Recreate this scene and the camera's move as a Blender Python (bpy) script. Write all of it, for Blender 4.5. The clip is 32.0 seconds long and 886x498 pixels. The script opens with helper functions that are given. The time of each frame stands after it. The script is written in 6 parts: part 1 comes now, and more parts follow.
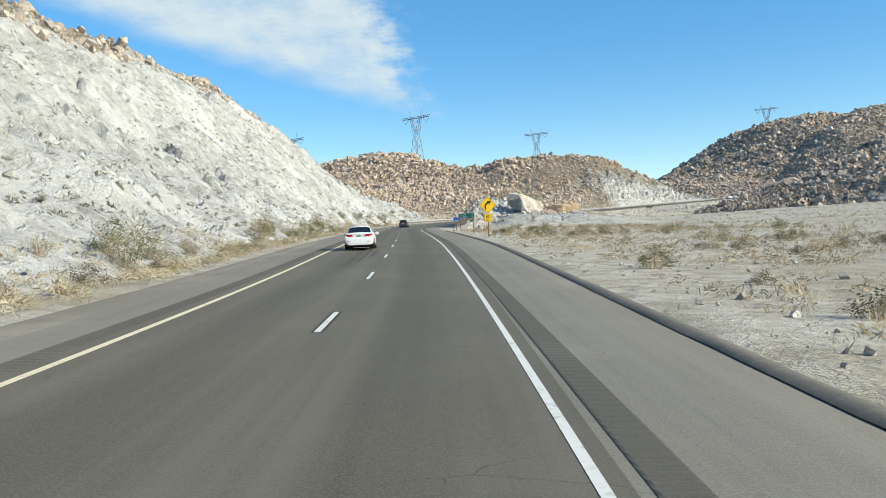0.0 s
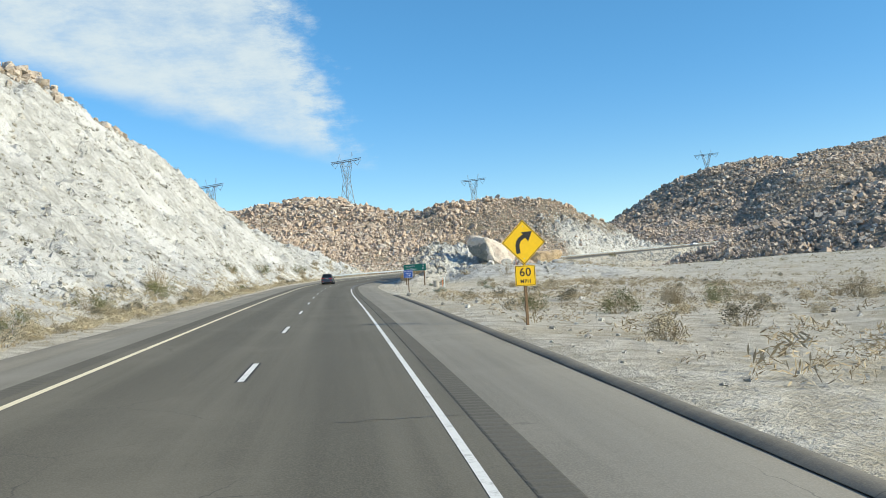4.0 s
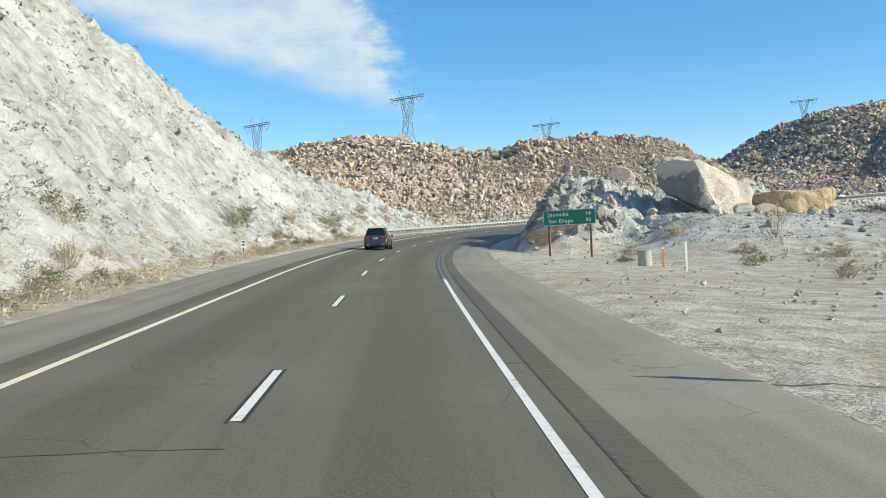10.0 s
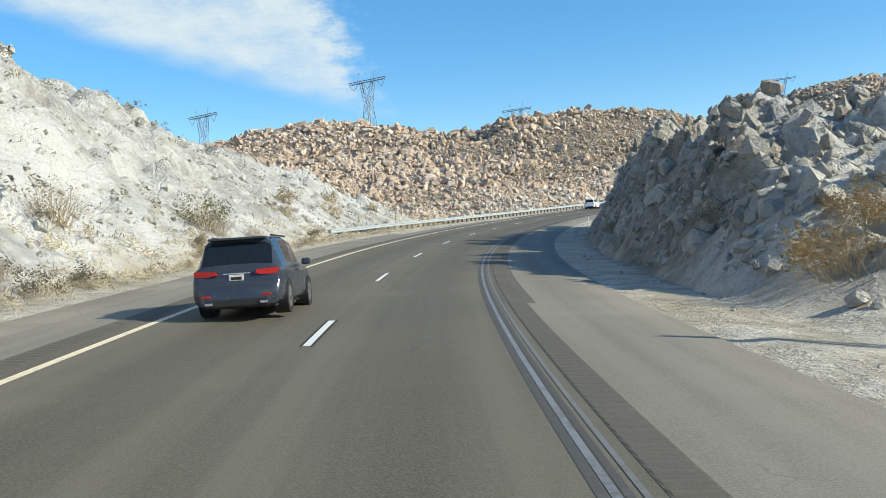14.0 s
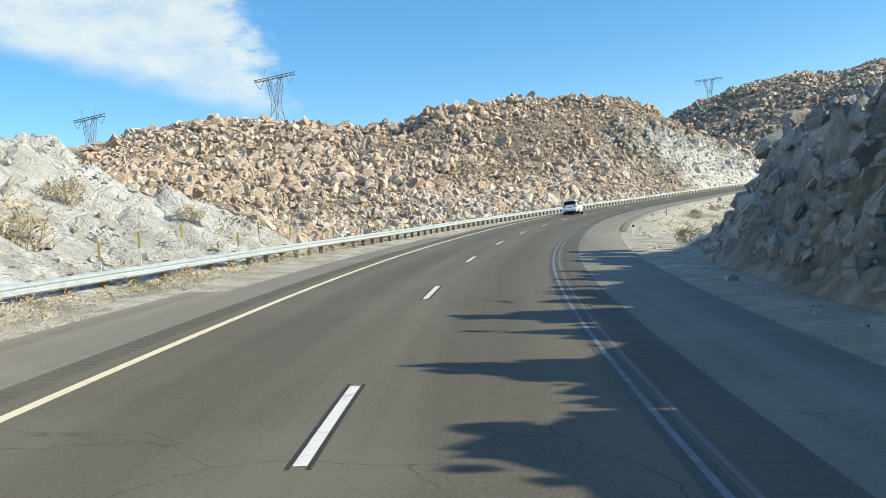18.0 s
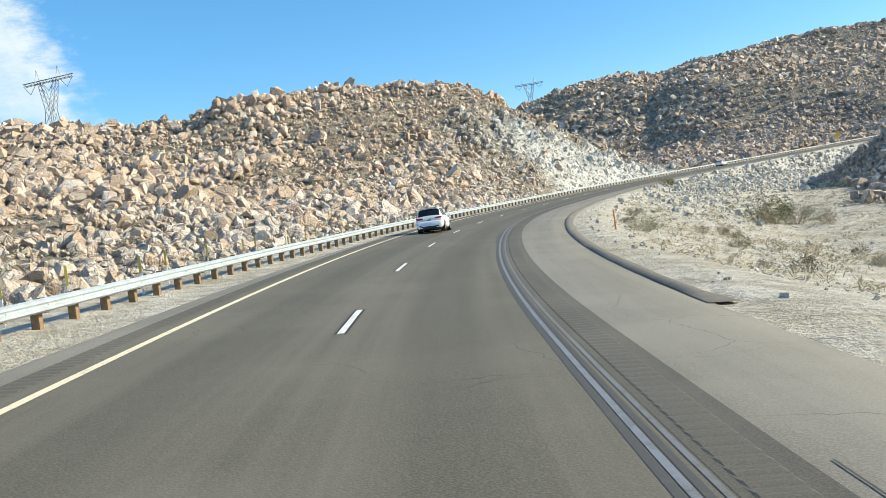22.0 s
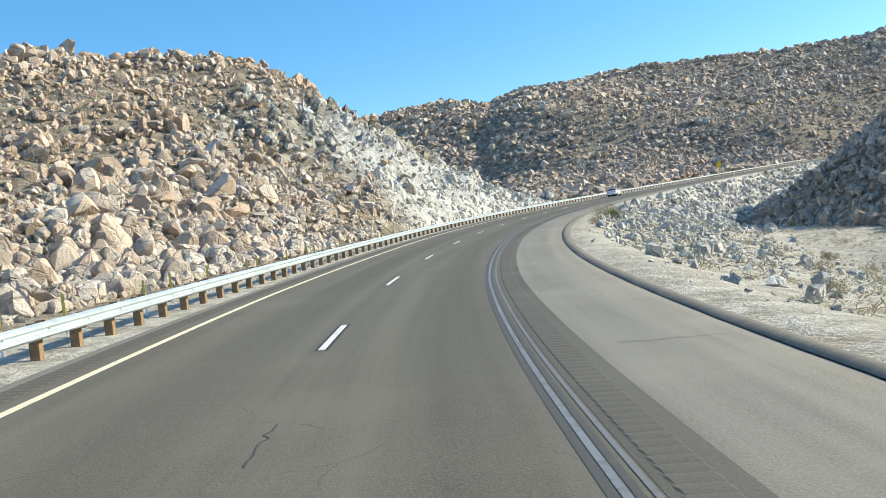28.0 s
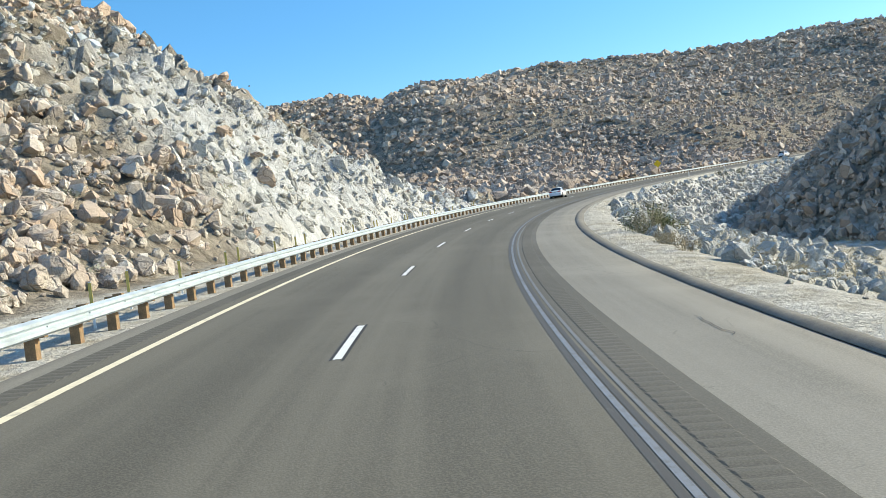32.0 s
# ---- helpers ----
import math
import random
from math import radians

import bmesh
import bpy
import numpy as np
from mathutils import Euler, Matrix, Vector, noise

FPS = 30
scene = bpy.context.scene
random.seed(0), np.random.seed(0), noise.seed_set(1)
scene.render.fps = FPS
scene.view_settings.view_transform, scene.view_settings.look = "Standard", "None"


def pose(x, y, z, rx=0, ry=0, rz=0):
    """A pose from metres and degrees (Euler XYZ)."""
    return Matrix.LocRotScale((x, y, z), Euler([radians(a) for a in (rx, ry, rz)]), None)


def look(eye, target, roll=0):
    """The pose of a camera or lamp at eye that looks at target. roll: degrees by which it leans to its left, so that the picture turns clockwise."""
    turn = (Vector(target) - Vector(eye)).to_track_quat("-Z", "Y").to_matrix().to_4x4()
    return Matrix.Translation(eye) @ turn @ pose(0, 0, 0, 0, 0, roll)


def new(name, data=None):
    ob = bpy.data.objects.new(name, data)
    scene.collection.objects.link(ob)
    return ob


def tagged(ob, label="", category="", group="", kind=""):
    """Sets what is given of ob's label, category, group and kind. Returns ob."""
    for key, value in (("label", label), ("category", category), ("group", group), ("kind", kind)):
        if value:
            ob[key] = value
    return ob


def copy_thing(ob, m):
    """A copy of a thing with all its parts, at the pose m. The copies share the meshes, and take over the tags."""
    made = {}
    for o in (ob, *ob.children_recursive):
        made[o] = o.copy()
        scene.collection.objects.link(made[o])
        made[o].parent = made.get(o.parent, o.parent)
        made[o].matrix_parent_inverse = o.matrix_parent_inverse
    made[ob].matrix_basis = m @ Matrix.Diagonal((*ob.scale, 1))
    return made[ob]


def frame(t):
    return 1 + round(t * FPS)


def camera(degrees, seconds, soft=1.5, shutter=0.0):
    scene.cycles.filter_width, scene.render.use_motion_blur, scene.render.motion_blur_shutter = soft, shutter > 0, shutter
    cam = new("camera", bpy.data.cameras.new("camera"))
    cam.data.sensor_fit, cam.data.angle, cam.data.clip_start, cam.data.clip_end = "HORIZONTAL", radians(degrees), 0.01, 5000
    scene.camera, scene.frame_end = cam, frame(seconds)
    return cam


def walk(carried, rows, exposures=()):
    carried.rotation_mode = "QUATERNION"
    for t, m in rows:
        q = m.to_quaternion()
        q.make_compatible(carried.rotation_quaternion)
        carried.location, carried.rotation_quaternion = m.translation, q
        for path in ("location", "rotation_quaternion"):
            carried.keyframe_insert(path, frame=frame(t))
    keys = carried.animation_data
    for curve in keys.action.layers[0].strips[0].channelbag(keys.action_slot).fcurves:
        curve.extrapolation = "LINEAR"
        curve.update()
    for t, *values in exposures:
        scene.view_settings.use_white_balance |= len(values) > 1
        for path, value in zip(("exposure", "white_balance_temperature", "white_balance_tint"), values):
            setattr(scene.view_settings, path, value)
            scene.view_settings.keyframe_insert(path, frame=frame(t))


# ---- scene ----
cam = camera(49.7, 32.0, soft=0.6)
METRES, EYE, TILT, LEAN, TURN = 443.0, 2.2, 0.8, 2.5, 0.0
ROWS = [
    (0.0, 0.0000, 0.0000, 0.0000, 0.0, 0.0, -0.0),
    (0.5, -0.0003, 0.0165, 0.0006, -0.69, 0.3, 0.16),
    (1.0, -0.0006, 0.0344, 0.0011, -1.87, 1.04, -0.15),
    (1.5, -0.0008, 0.0522, 0.0017, -1.89, 1.45, -0.14),
    (2.0, -0.0009, 0.0697, 0.0024, -3.6, 2.12, 0.11),
    (2.5, -0.0016, 0.0863, 0.0028, -5.15, 2.58, 0.48),
    (4.5, -0.0032, 0.1488, 0.0057, -3.25, 3.02, 0.49),
    (5.0, -0.0039, 0.1638, 0.0061, -2.51, 2.75, 0.17),
    (5.5, -0.0046, 0.1800, 0.0067, -2.24, 2.47, -0.26),
    (6.0, -0.0055, 0.1964, 0.0071, -0.39, 2.47, -0.62),
    (6.5, -0.0063, 0.2124, 0.0076, -0.4, 2.25, -0.32),
    (7.0, -0.0071, 0.2274, 0.0080, -0.51, 2.15, -0.2),
    (7.5, -0.0077, 0.2430, 0.0085, -0.44, 1.97, -0.1),
    (8.0, -0.0084, 0.2589, 0.0090, -0.42, 1.65, -0.12),
    (8.5, -0.0090, 0.2748, 0.0094, -0.32, 1.2, -0.33),
    (9.0, -0.0095, 0.2906, 0.0099, -0.2, 0.69, -0.62),
    (9.5, -0.0101, 0.3063, 0.0103, -0.31, 0.32, -0.66),
    (10.0, -0.0105, 0.3223, 0.0108, -0.65, 0.18, -0.48),
    (10.5, -0.0109, 0.3382, 0.0112, -0.87, -0.01, -0.32),
    (11.0, -0.0113, 0.3540, 0.0117, -1.34, -0.15, -0.0),
    (11.5, -0.0116, 0.3685, 0.0121, -2.14, -0.17, 0.22),
    (12.0, -0.0119, 0.3844, 0.0126, -2.92, 0.01, 0.5),
    (12.5, -0.0122, 0.4001, 0.0131, -3.43, 0.51, 0.76),
    (13.0, -0.0126, 0.4160, 0.0136, -3.5, 0.45, 0.89),
    (13.5, -0.0129, 0.4308, 0.0139, -3.0, 0.18, 1.07),
    (14.0, -0.0130, 0.4463, 0.0143, -2.69, -0.17, 1.31),
    (14.5, -0.0131, 0.4624, 0.0148, -2.88, -0.41, 1.72),
    (16.5, -0.0110, 0.5203, 0.0170, -4.1, 0.02, 1.86),
    (17.0, -0.0095, 0.5358, 0.0176, -5.13, 0.13, 2.06),
    (17.5, -0.0079, 0.5505, 0.0182, -6.99, 0.23, 2.34),
    (18.0, -0.0060, 0.5643, 0.0187, -7.44, 0.2, 2.39),
    (18.5, -0.0038, 0.5789, 0.0193, -7.87, 0.19, 2.48),
    (19.0, -0.0012, 0.5933, 0.0199, -9.36, 0.27, 2.64),
    (19.5, 0.0015, 0.6072, 0.0205, -12.01, 0.57, 3.28),
    (20.0, 0.0046, 0.6212, 0.0212, -13.47, 0.74, 3.94),
    (20.5, 0.0078, 0.6351, 0.0218, -14.22, 0.62, 4.34),
    (21.0, 0.0113, 0.6492, 0.0224, -15.24, 0.39, 4.66),
    (21.5, 0.0151, 0.6633, 0.0231, -16.28, 0.35, 4.95),
    (22.0, 0.0185, 0.6763, 0.0240, -17.93, 0.32, 5.03),
    (22.5, 0.0229, 0.6895, 0.0247, -19.29, 0.35, 5.02),
    (23.0, 0.0267, 0.7035, 0.0257, -22.55, 1.04, 4.99),
    (23.5, 0.0309, 0.7167, 0.0264, -26.09, 3.09, 5.61),
    (24.0, 0.0359, 0.7307, 0.0273, -27.02, 3.59, 5.91),
    (24.5, 0.0407, 0.7439, 0.0280, -27.05, 3.75, 5.84),
    (25.0, 0.0459, 0.7577, 0.0288, -27.03, 3.58, 5.49),
    (25.5, 0.0512, 0.7706, 0.0297, -27.2, 3.06, 5.38),
    (27.5, 0.0739, 0.8207, 0.0329, -28.89, 1.46, 4.94),
    (28.0, 0.0802, 0.8335, 0.0337, -29.36, 1.55, 4.97),
    (28.5, 0.0859, 0.8443, 0.0345, -30.27, 1.52, 5.2),
    (29.0, 0.0925, 0.8569, 0.0354, -30.92, 1.55, 5.24),
    (29.5, 0.0991, 0.8687, 0.0362, -31.3, 1.58, 5.16),
    (30.0, 0.1060, 0.8807, 0.0372, -32.04, 1.59, 5.3),
    (30.5, 0.1130, 0.8924, 0.0381, -32.81, 1.67, 5.27),
    (31.0, 0.1199, 0.9035, 0.0389, -34.12, 1.84, 5.37),
    (31.5, 0.1270, 0.9149, 0.0397, -34.98, 1.85, 5.44),
    (32.0, 0.1344, 0.9258, 0.0407, -35.97, 1.31, 4.98),
]
walk(cam, [(t, pose(0, 0, EYE, TILT, LEAN, TURN) @ pose(METRES * x, METRES * y, METRES * z, 90 + pitch, roll, yaw)) for t, x, y, z, yaw, pitch, roll in ROWS],
     exposures=((0.0, 0.27, 7350, 1.0), (14.0, 0.32, 7350, 1.0), (18.0, 0.42, 7600, 1.5), (22.0, 0.56, 7700, 1.5), (25.0, 0.61, 7600, 1.5), (32.0, 0.59, 7400, 1.5)))

# ---- light and sky ----
SUN_AZ, SUN_EL = radians(110.5), radians(27.5)  # clockwise from +y, above the horizon
sun_data = bpy.data.lights.new("sun", "SUN")
sun_data.energy, sun_data.angle, sun_data.color = 4.6, radians(0.53), (1.0, 0.93, 0.82)
sun = new("sun", sun_data)
sun_dir = Vector((math.sin(SUN_AZ) * math.cos(SUN_EL), math.cos(SUN_AZ) * math.cos(SUN_EL), math.sin(SUN_EL)))
sun.matrix_world = look(sun_dir * 100, (0, 0, 0))


def wire(nt, kind, ins=(), **props):
    """A node with its properties set and its inputs given as values or as sockets."""
    n = nt.nodes.new(kind)
    for k, v in props.items():
        setattr(n, k, v)
    for k, v in dict(ins).items():
        if isinstance(v, bpy.types.NodeSocket):
            nt.links.new(v, n.inputs[k])
        else:
            n.inputs[k].default_value = v
    return n


def calc(nt, op, a, b=0.0, clamp=False):
    n = wire(nt, "ShaderNodeMath", {0: a, 1: b}, operation=op, use_clamp=clamp)
    return n.outputs[0]


def blend(nt, fac, a, b, mode="MIX"):
    n = nt.nodes.new("ShaderNodeMix")
    n.data_type, n.blend_type = "RGBA", mode
    for i, v in ((0, fac), (6, a), (7, b)):
        if isinstance(v, bpy.types.NodeSocket):
            nt.links.new(v, n.inputs[i])
        else:
            n.inputs[i].default_value = v if i == 0 else (*v, 1)
    return n.outputs[2]


def span(nt, value, lo, hi, to_lo=0.0, to_hi=1.0, smooth=True):
    n = wire(nt, "ShaderNodeMapRange", {0: value, 1: lo, 2: hi, 3: to_lo, 4: to_hi}, interpolation_type="SMOOTHSTEP" if smooth else "LINEAR")
    return n.outputs[0]


world = bpy.data.worlds.new("sky")
scene.world = world
world.use_nodes = True
wt = world.node_tree
wt.nodes.clear()
sky = wire(wt, "ShaderNodeTexSky", sky_type="NISHITA", sun_disc=False, sun_elevation=SUN_EL, sun_rotation=SUN_AZ, altitude=700.0, air_density=1.0, dust_density=0.5, ozone_density=2.0)
way = wire(wt, "ShaderNodeTexCoord").outputs["Generated"]
axes = wire(wt, "ShaderNodeSeparateXYZ", {0: way}).outputs
az = calc(wt, "MULTIPLY", calc(wt, "ARCTAN2", axes[0], axes[1]), 57.2958)
el = calc(wt, "MULTIPLY", calc(wt, "ARCSINE", axes[2]), 57.2958)
# a sheet of high thin cloud with a ragged edge
flat = wire(wt, "ShaderNodeCombineXYZ", {0: calc(wt, "MULTIPLY", az, 0.05), 1: calc(wt, "MULTIPLY", el, 0.12)}).outputs[0]
rag = wire(wt, "ShaderNodeTexNoise", {"Vector": flat, "Scale": 2.2, "Detail": 8.0, "Roughness": 0.62}).outputs[0]
fine = wire(wt, "ShaderNodeTexNoise", {"Vector": flat, "Scale": 9.0, "Detail": 6.0, "Roughness": 0.7}).outputs[0]
wob = calc(wt, "MULTIPLY", calc(wt, "SUBTRACT", rag, 0.5), 5.0)
wob2 = calc(wt, "MULTIPLY", calc(wt, "SUBTRACT", fine, 0.5), 5.0)
rise = calc(wt, "SUBTRACT", el, 8.6)
under = calc(wt, "ADD", calc(wt, "ADD", rise, calc(wt, "MULTIPLY", az, 0.30)), calc(wt, "MULTIPLY", wob, 0.45))
beside = calc(wt, "ADD", calc(wt, "SUBTRACT", calc(wt, "MULTIPLY", rise, -0.42), az), calc(wt, "ADD", wob, wob2))
cover = calc(wt, "MULTIPLY", span(wt, under, -0.6, 1.4), span(wt, beside, -0.8, 2.4))
cover = calc(wt, "MULTIPLY", cover, span(wt, el, 30.0, 60.0, 1.0, 0.0))
thin = span(wt, calc(wt, "ADD", calc(wt, "MULTIPLY", rag, 0.6), calc(wt, "MULTIPLY", fine, 0.4)), 0.3, 0.6, 0.48, 0.88)
cover = calc(wt, "MULTIPLY", cover, thin)
cloud = blend(wt, fine, (3.5, 4.2, 5.2), (4.4, 4.9, 5.6))
hue = wire(wt, "ShaderNodeHueSaturation", {"Hue": span(wt, el, 2.0, 20.0, 0.515, 0.504), "Saturation": span(wt, el, 2.0, 24.0, 1.5, 1.34), "Value": 1.17, "Color": sky.outputs[0]}).outputs[0]
wire(wt, "ShaderNodeOutputWorld", {0: wire(wt, "ShaderNodeBackground", {0: blend(wt, cover, hue, cloud), 1: 0.15}).outputs[0]})

# ---- materials ----


def material(name):
    m = bpy.data.materials.new(name)
    m.use_nodes = True
    nt = m.node_tree
    return m, nt, nt.nodes["Principled BSDF"]


def set_bump(nt, p, height, strength, distance):
    b = wire(nt, "ShaderNodeBump", {"Height": height, "Strength": strength, "Distance": distance})
    nt.links.new(b.outputs[0], p.inputs["Normal"])


def plain(name, colour, rough=0.6, metal=0.0, grain=0.15, size=6.0, bump=0.0):
    """Paint, metal, rubber or plastic with slight uneven colour at two scales."""
    m, nt, p = material(name)
    pos = wire(nt, "ShaderNodeTexCoord").outputs["Object"]
    a = wire(nt, "ShaderNodeTexNoise", {"Vector": pos, "Scale": size, "Detail": 5.0}).outputs[0]
    b = wire(nt, "ShaderNodeTexNoise", {"Vector": pos, "Scale": size * 9, "Detail": 3.0}).outputs[0]
    v = calc(nt, "ADD", calc(nt, "MULTIPLY", a, 0.6), calc(nt, "MULTIPLY", b, 0.4))
    dark = tuple(c * (1 - grain) for c in colour)
    light = tuple(min(1, c * (1 + grain)) for c in colour)
    nt.links.new(blend(nt, span(nt, v, 0.3, 0.7), dark, light), p.inputs["Base Color"])
    nt.links.new(span(nt, a, 0.3, 0.7, max(0.02, rough - 0.08), min(1, rough + 0.08)), p.inputs["Roughness"])
    p.inputs["Metallic"].default_value = metal
    if bump:
        set_bump(nt, p, b, 0.5, bump)
    return m


def ground_material():
    """Pale decomposed granite, tan boulder country and sandy wash, told apart by what rock the ground is."""
    m, nt, p = material("desert_ground")
    pos = wire(nt, "ShaderNodeNewGeometry").outputs["Position"]
    kind = wire(nt, "ShaderNodeAttribute", attribute_name="rock").outputs["Fac"]
    sand = wire(nt, "ShaderNodeAttribute", attribute_name="sand").outputs["Fac"]
    big = wire(nt, "ShaderNodeTexNoise", {"Vector": pos, "Scale": 0.09, "Detail": 6.0, "Roughness": 0.6}).outputs[0]
    mid = wire(nt, "ShaderNodeTexNoise", {"Vector": pos, "Scale": 0.8, "Detail": 7.0, "Roughness": 0.68}).outputs[0]
    grit = wire(nt, "ShaderNodeTexNoise", {"Vector": pos, "Scale": 9.0, "Detail": 4.0, "Roughness": 0.7}).outputs[0]
    bent = wire(nt, "ShaderNodeVectorMath", {0: pos, 1: wire(nt, "ShaderNodeTexNoise", {"Vector": pos, "Scale": 0.6, "Detail": 5.0}).outputs[1]}, operation="ADD").outputs[0]
    crack = wire(nt, "ShaderNodeTexVoronoi", {"Vector": bent, "Scale": 0.8, "Randomness": 1.0}, feature="DISTANCE_TO_EDGE").outputs[0]
    split = wire(nt, "ShaderNodeTexVoronoi", {"Vector": bent, "Scale": 2.3, "Randomness": 1.0}, feature="DISTANCE_TO_EDGE").outputs[0]
    white = blend(nt, span(nt, mid, 0.34, 0.66), (0.375, 0.373, 0.356), (0.635, 0.638, 0.622))
    white = blend(nt, span(nt, big, 0.45, 0.68), white, (0.70, 0.703, 0.69))
    white = blend(nt, calc(nt, "MULTIPLY", span(nt, grit, 0.50, 0.70), 0.5), white, (0.27, 0.25, 0.21))
    tan = blend(nt, span(nt, mid, 0.35, 0.65), (0.16, 0.135, 0.104), (0.37, 0.32, 0.25))
    tan = blend(nt, calc(nt, "MULTIPLY", span(nt, grit, 0.5, 0.7), 0.6), tan, (0.12, 0.105, 0.075))
    dirt = blend(nt, span(nt, mid, 0.35, 0.65), (0.43, 0.39, 0.315), (0.66, 0.625, 0.55))
    dirt = blend(nt, calc(nt, "MULTIPLY", span(nt, big, 0.48, 0.62), 0.45), dirt, (0.44, 0.375, 0.26))
    dirt = blend(nt, calc(nt, "MULTIPLY", span(nt, grit, 0.5, 0.68), 0.45), dirt, (0.25, 0.21, 0.14))
    col = blend(nt, span(nt, calc(nt, "ADD", kind, calc(nt, "MULTIPLY", calc(nt, "SUBTRACT", big, 0.5), 0.7)), 0.3, 0.7), white, tan)
    joint = calc(nt, "ADD", calc(nt, "MULTIPLY", span(nt, crack, 0.03, 0.0), 0.10), calc(nt, "MULTIPLY", span(nt, split, 0.04, 0.0), 0.05), True)
    col = blend(nt, calc(nt, "MULTIPLY", joint, span(nt, mid, 0.38, 0.55)), col, (0.22, 0.205, 0.175))
    col = blend(nt, sand, col, dirt)
    nt.links.new(col, p.inputs["Base Color"])
    p.inputs["Roughness"].default_value = 0.95
    p.inputs["Specular IOR Level"].default_value = 0.2
    h = calc(nt, "ADD", calc(nt, "MULTIPLY", mid, 1.0), calc(nt, "MULTIPLY", grit, 0.25))
    h = calc(nt, "ADD", h, calc(nt, "MULTIPLY", calc(nt, "ADD", span(nt, crack, 0.0, 0.10), calc(nt, "MULTIPLY", span(nt, split, 0.0, 0.12), 0.5)), calc(nt, "MULTIPLY", calc(nt, "SUBTRACT", 1.0, sand), 0.13)))
    set_bump(nt, p, h, 1.0, 0.5)
    return m


def stone_material(name, low, high, stain, per_island=True):
    m, nt, p = material(name)
    pos = wire(nt, "ShaderNodeNewGeometry")
    rnd = pos.outputs["Random Per Island"] if per_island else wire(nt, "ShaderNodeObjectInfo").outputs["Random"]
    a = wire(nt, "ShaderNodeTexNoise", {"Vector": pos.outputs["Position"], "Scale": 0.55, "Detail": 8.0, "Roughness": 0.65}).outputs[0]
    b = wire(nt, "ShaderNodeTexNoise", {"Vector": pos.outputs["Position"], "Scale": 6.0, "Detail": 5.0, "Roughness": 0.7}).outputs[0]
    mix = tuple((p + q) / 2 * c for p, q, c in zip(low, high, (1.0, 0.92, 0.85) if high[2] < 0.8 * high[0] else (1.0, 0.99, 0.97)))
    base = blend(nt, span(nt, rnd, 0.55, 1.0), blend(nt, span(nt, rnd, 0.0, 0.5), low, mix), high)
    base = blend(nt, calc(nt, "MULTIPLY", span(nt, a, 0.46, 0.62), 0.75), base, stain)
    base = blend(nt, calc(nt, "MULTIPLY", span(nt, b, 0.54, 0.72), 0.5), base, tuple(c * 0.45 for c in low))
    bent = wire(nt, "ShaderNodeVectorMath", {0: pos.outputs["Position"], 1: wire(nt, "ShaderNodeTexNoise", {"Vector": pos.outputs["Position"], "Scale": 1.1, "Detail": 4.0}).outputs[1]}, operation="ADD").outputs[0]
    crack = wire(nt, "ShaderNodeTexVoronoi", {"Vector": bent, "Scale": 0.9}, feature="DISTANCE_TO_EDGE").outputs[0]
    base = blend(nt, calc(nt, "MULTIPLY", span(nt, crack, 0.025, 0.0), calc(nt, "MULTIPLY", span(nt, a, 0.44, 0.58), 0.36 if per_island else 0.2)), base, tuple(c * 0.35 for c in low))
    nt.links.new(base, p.inputs["Base Color"])
    p.inputs["Roughness"].default_value = 0.92
    p.inputs["Specular IOR Level"].default_value = 0.25
    set_bump(nt, p, calc(nt, "ADD", calc(nt, "ADD", a, calc(nt, "MULTIPLY", span(nt, crack, 0.0, 0.07), 0.3 if per_island else 0.1)), calc(nt, "MULTIPLY", b, 0.6)), 1.0, 0.28)
    return m


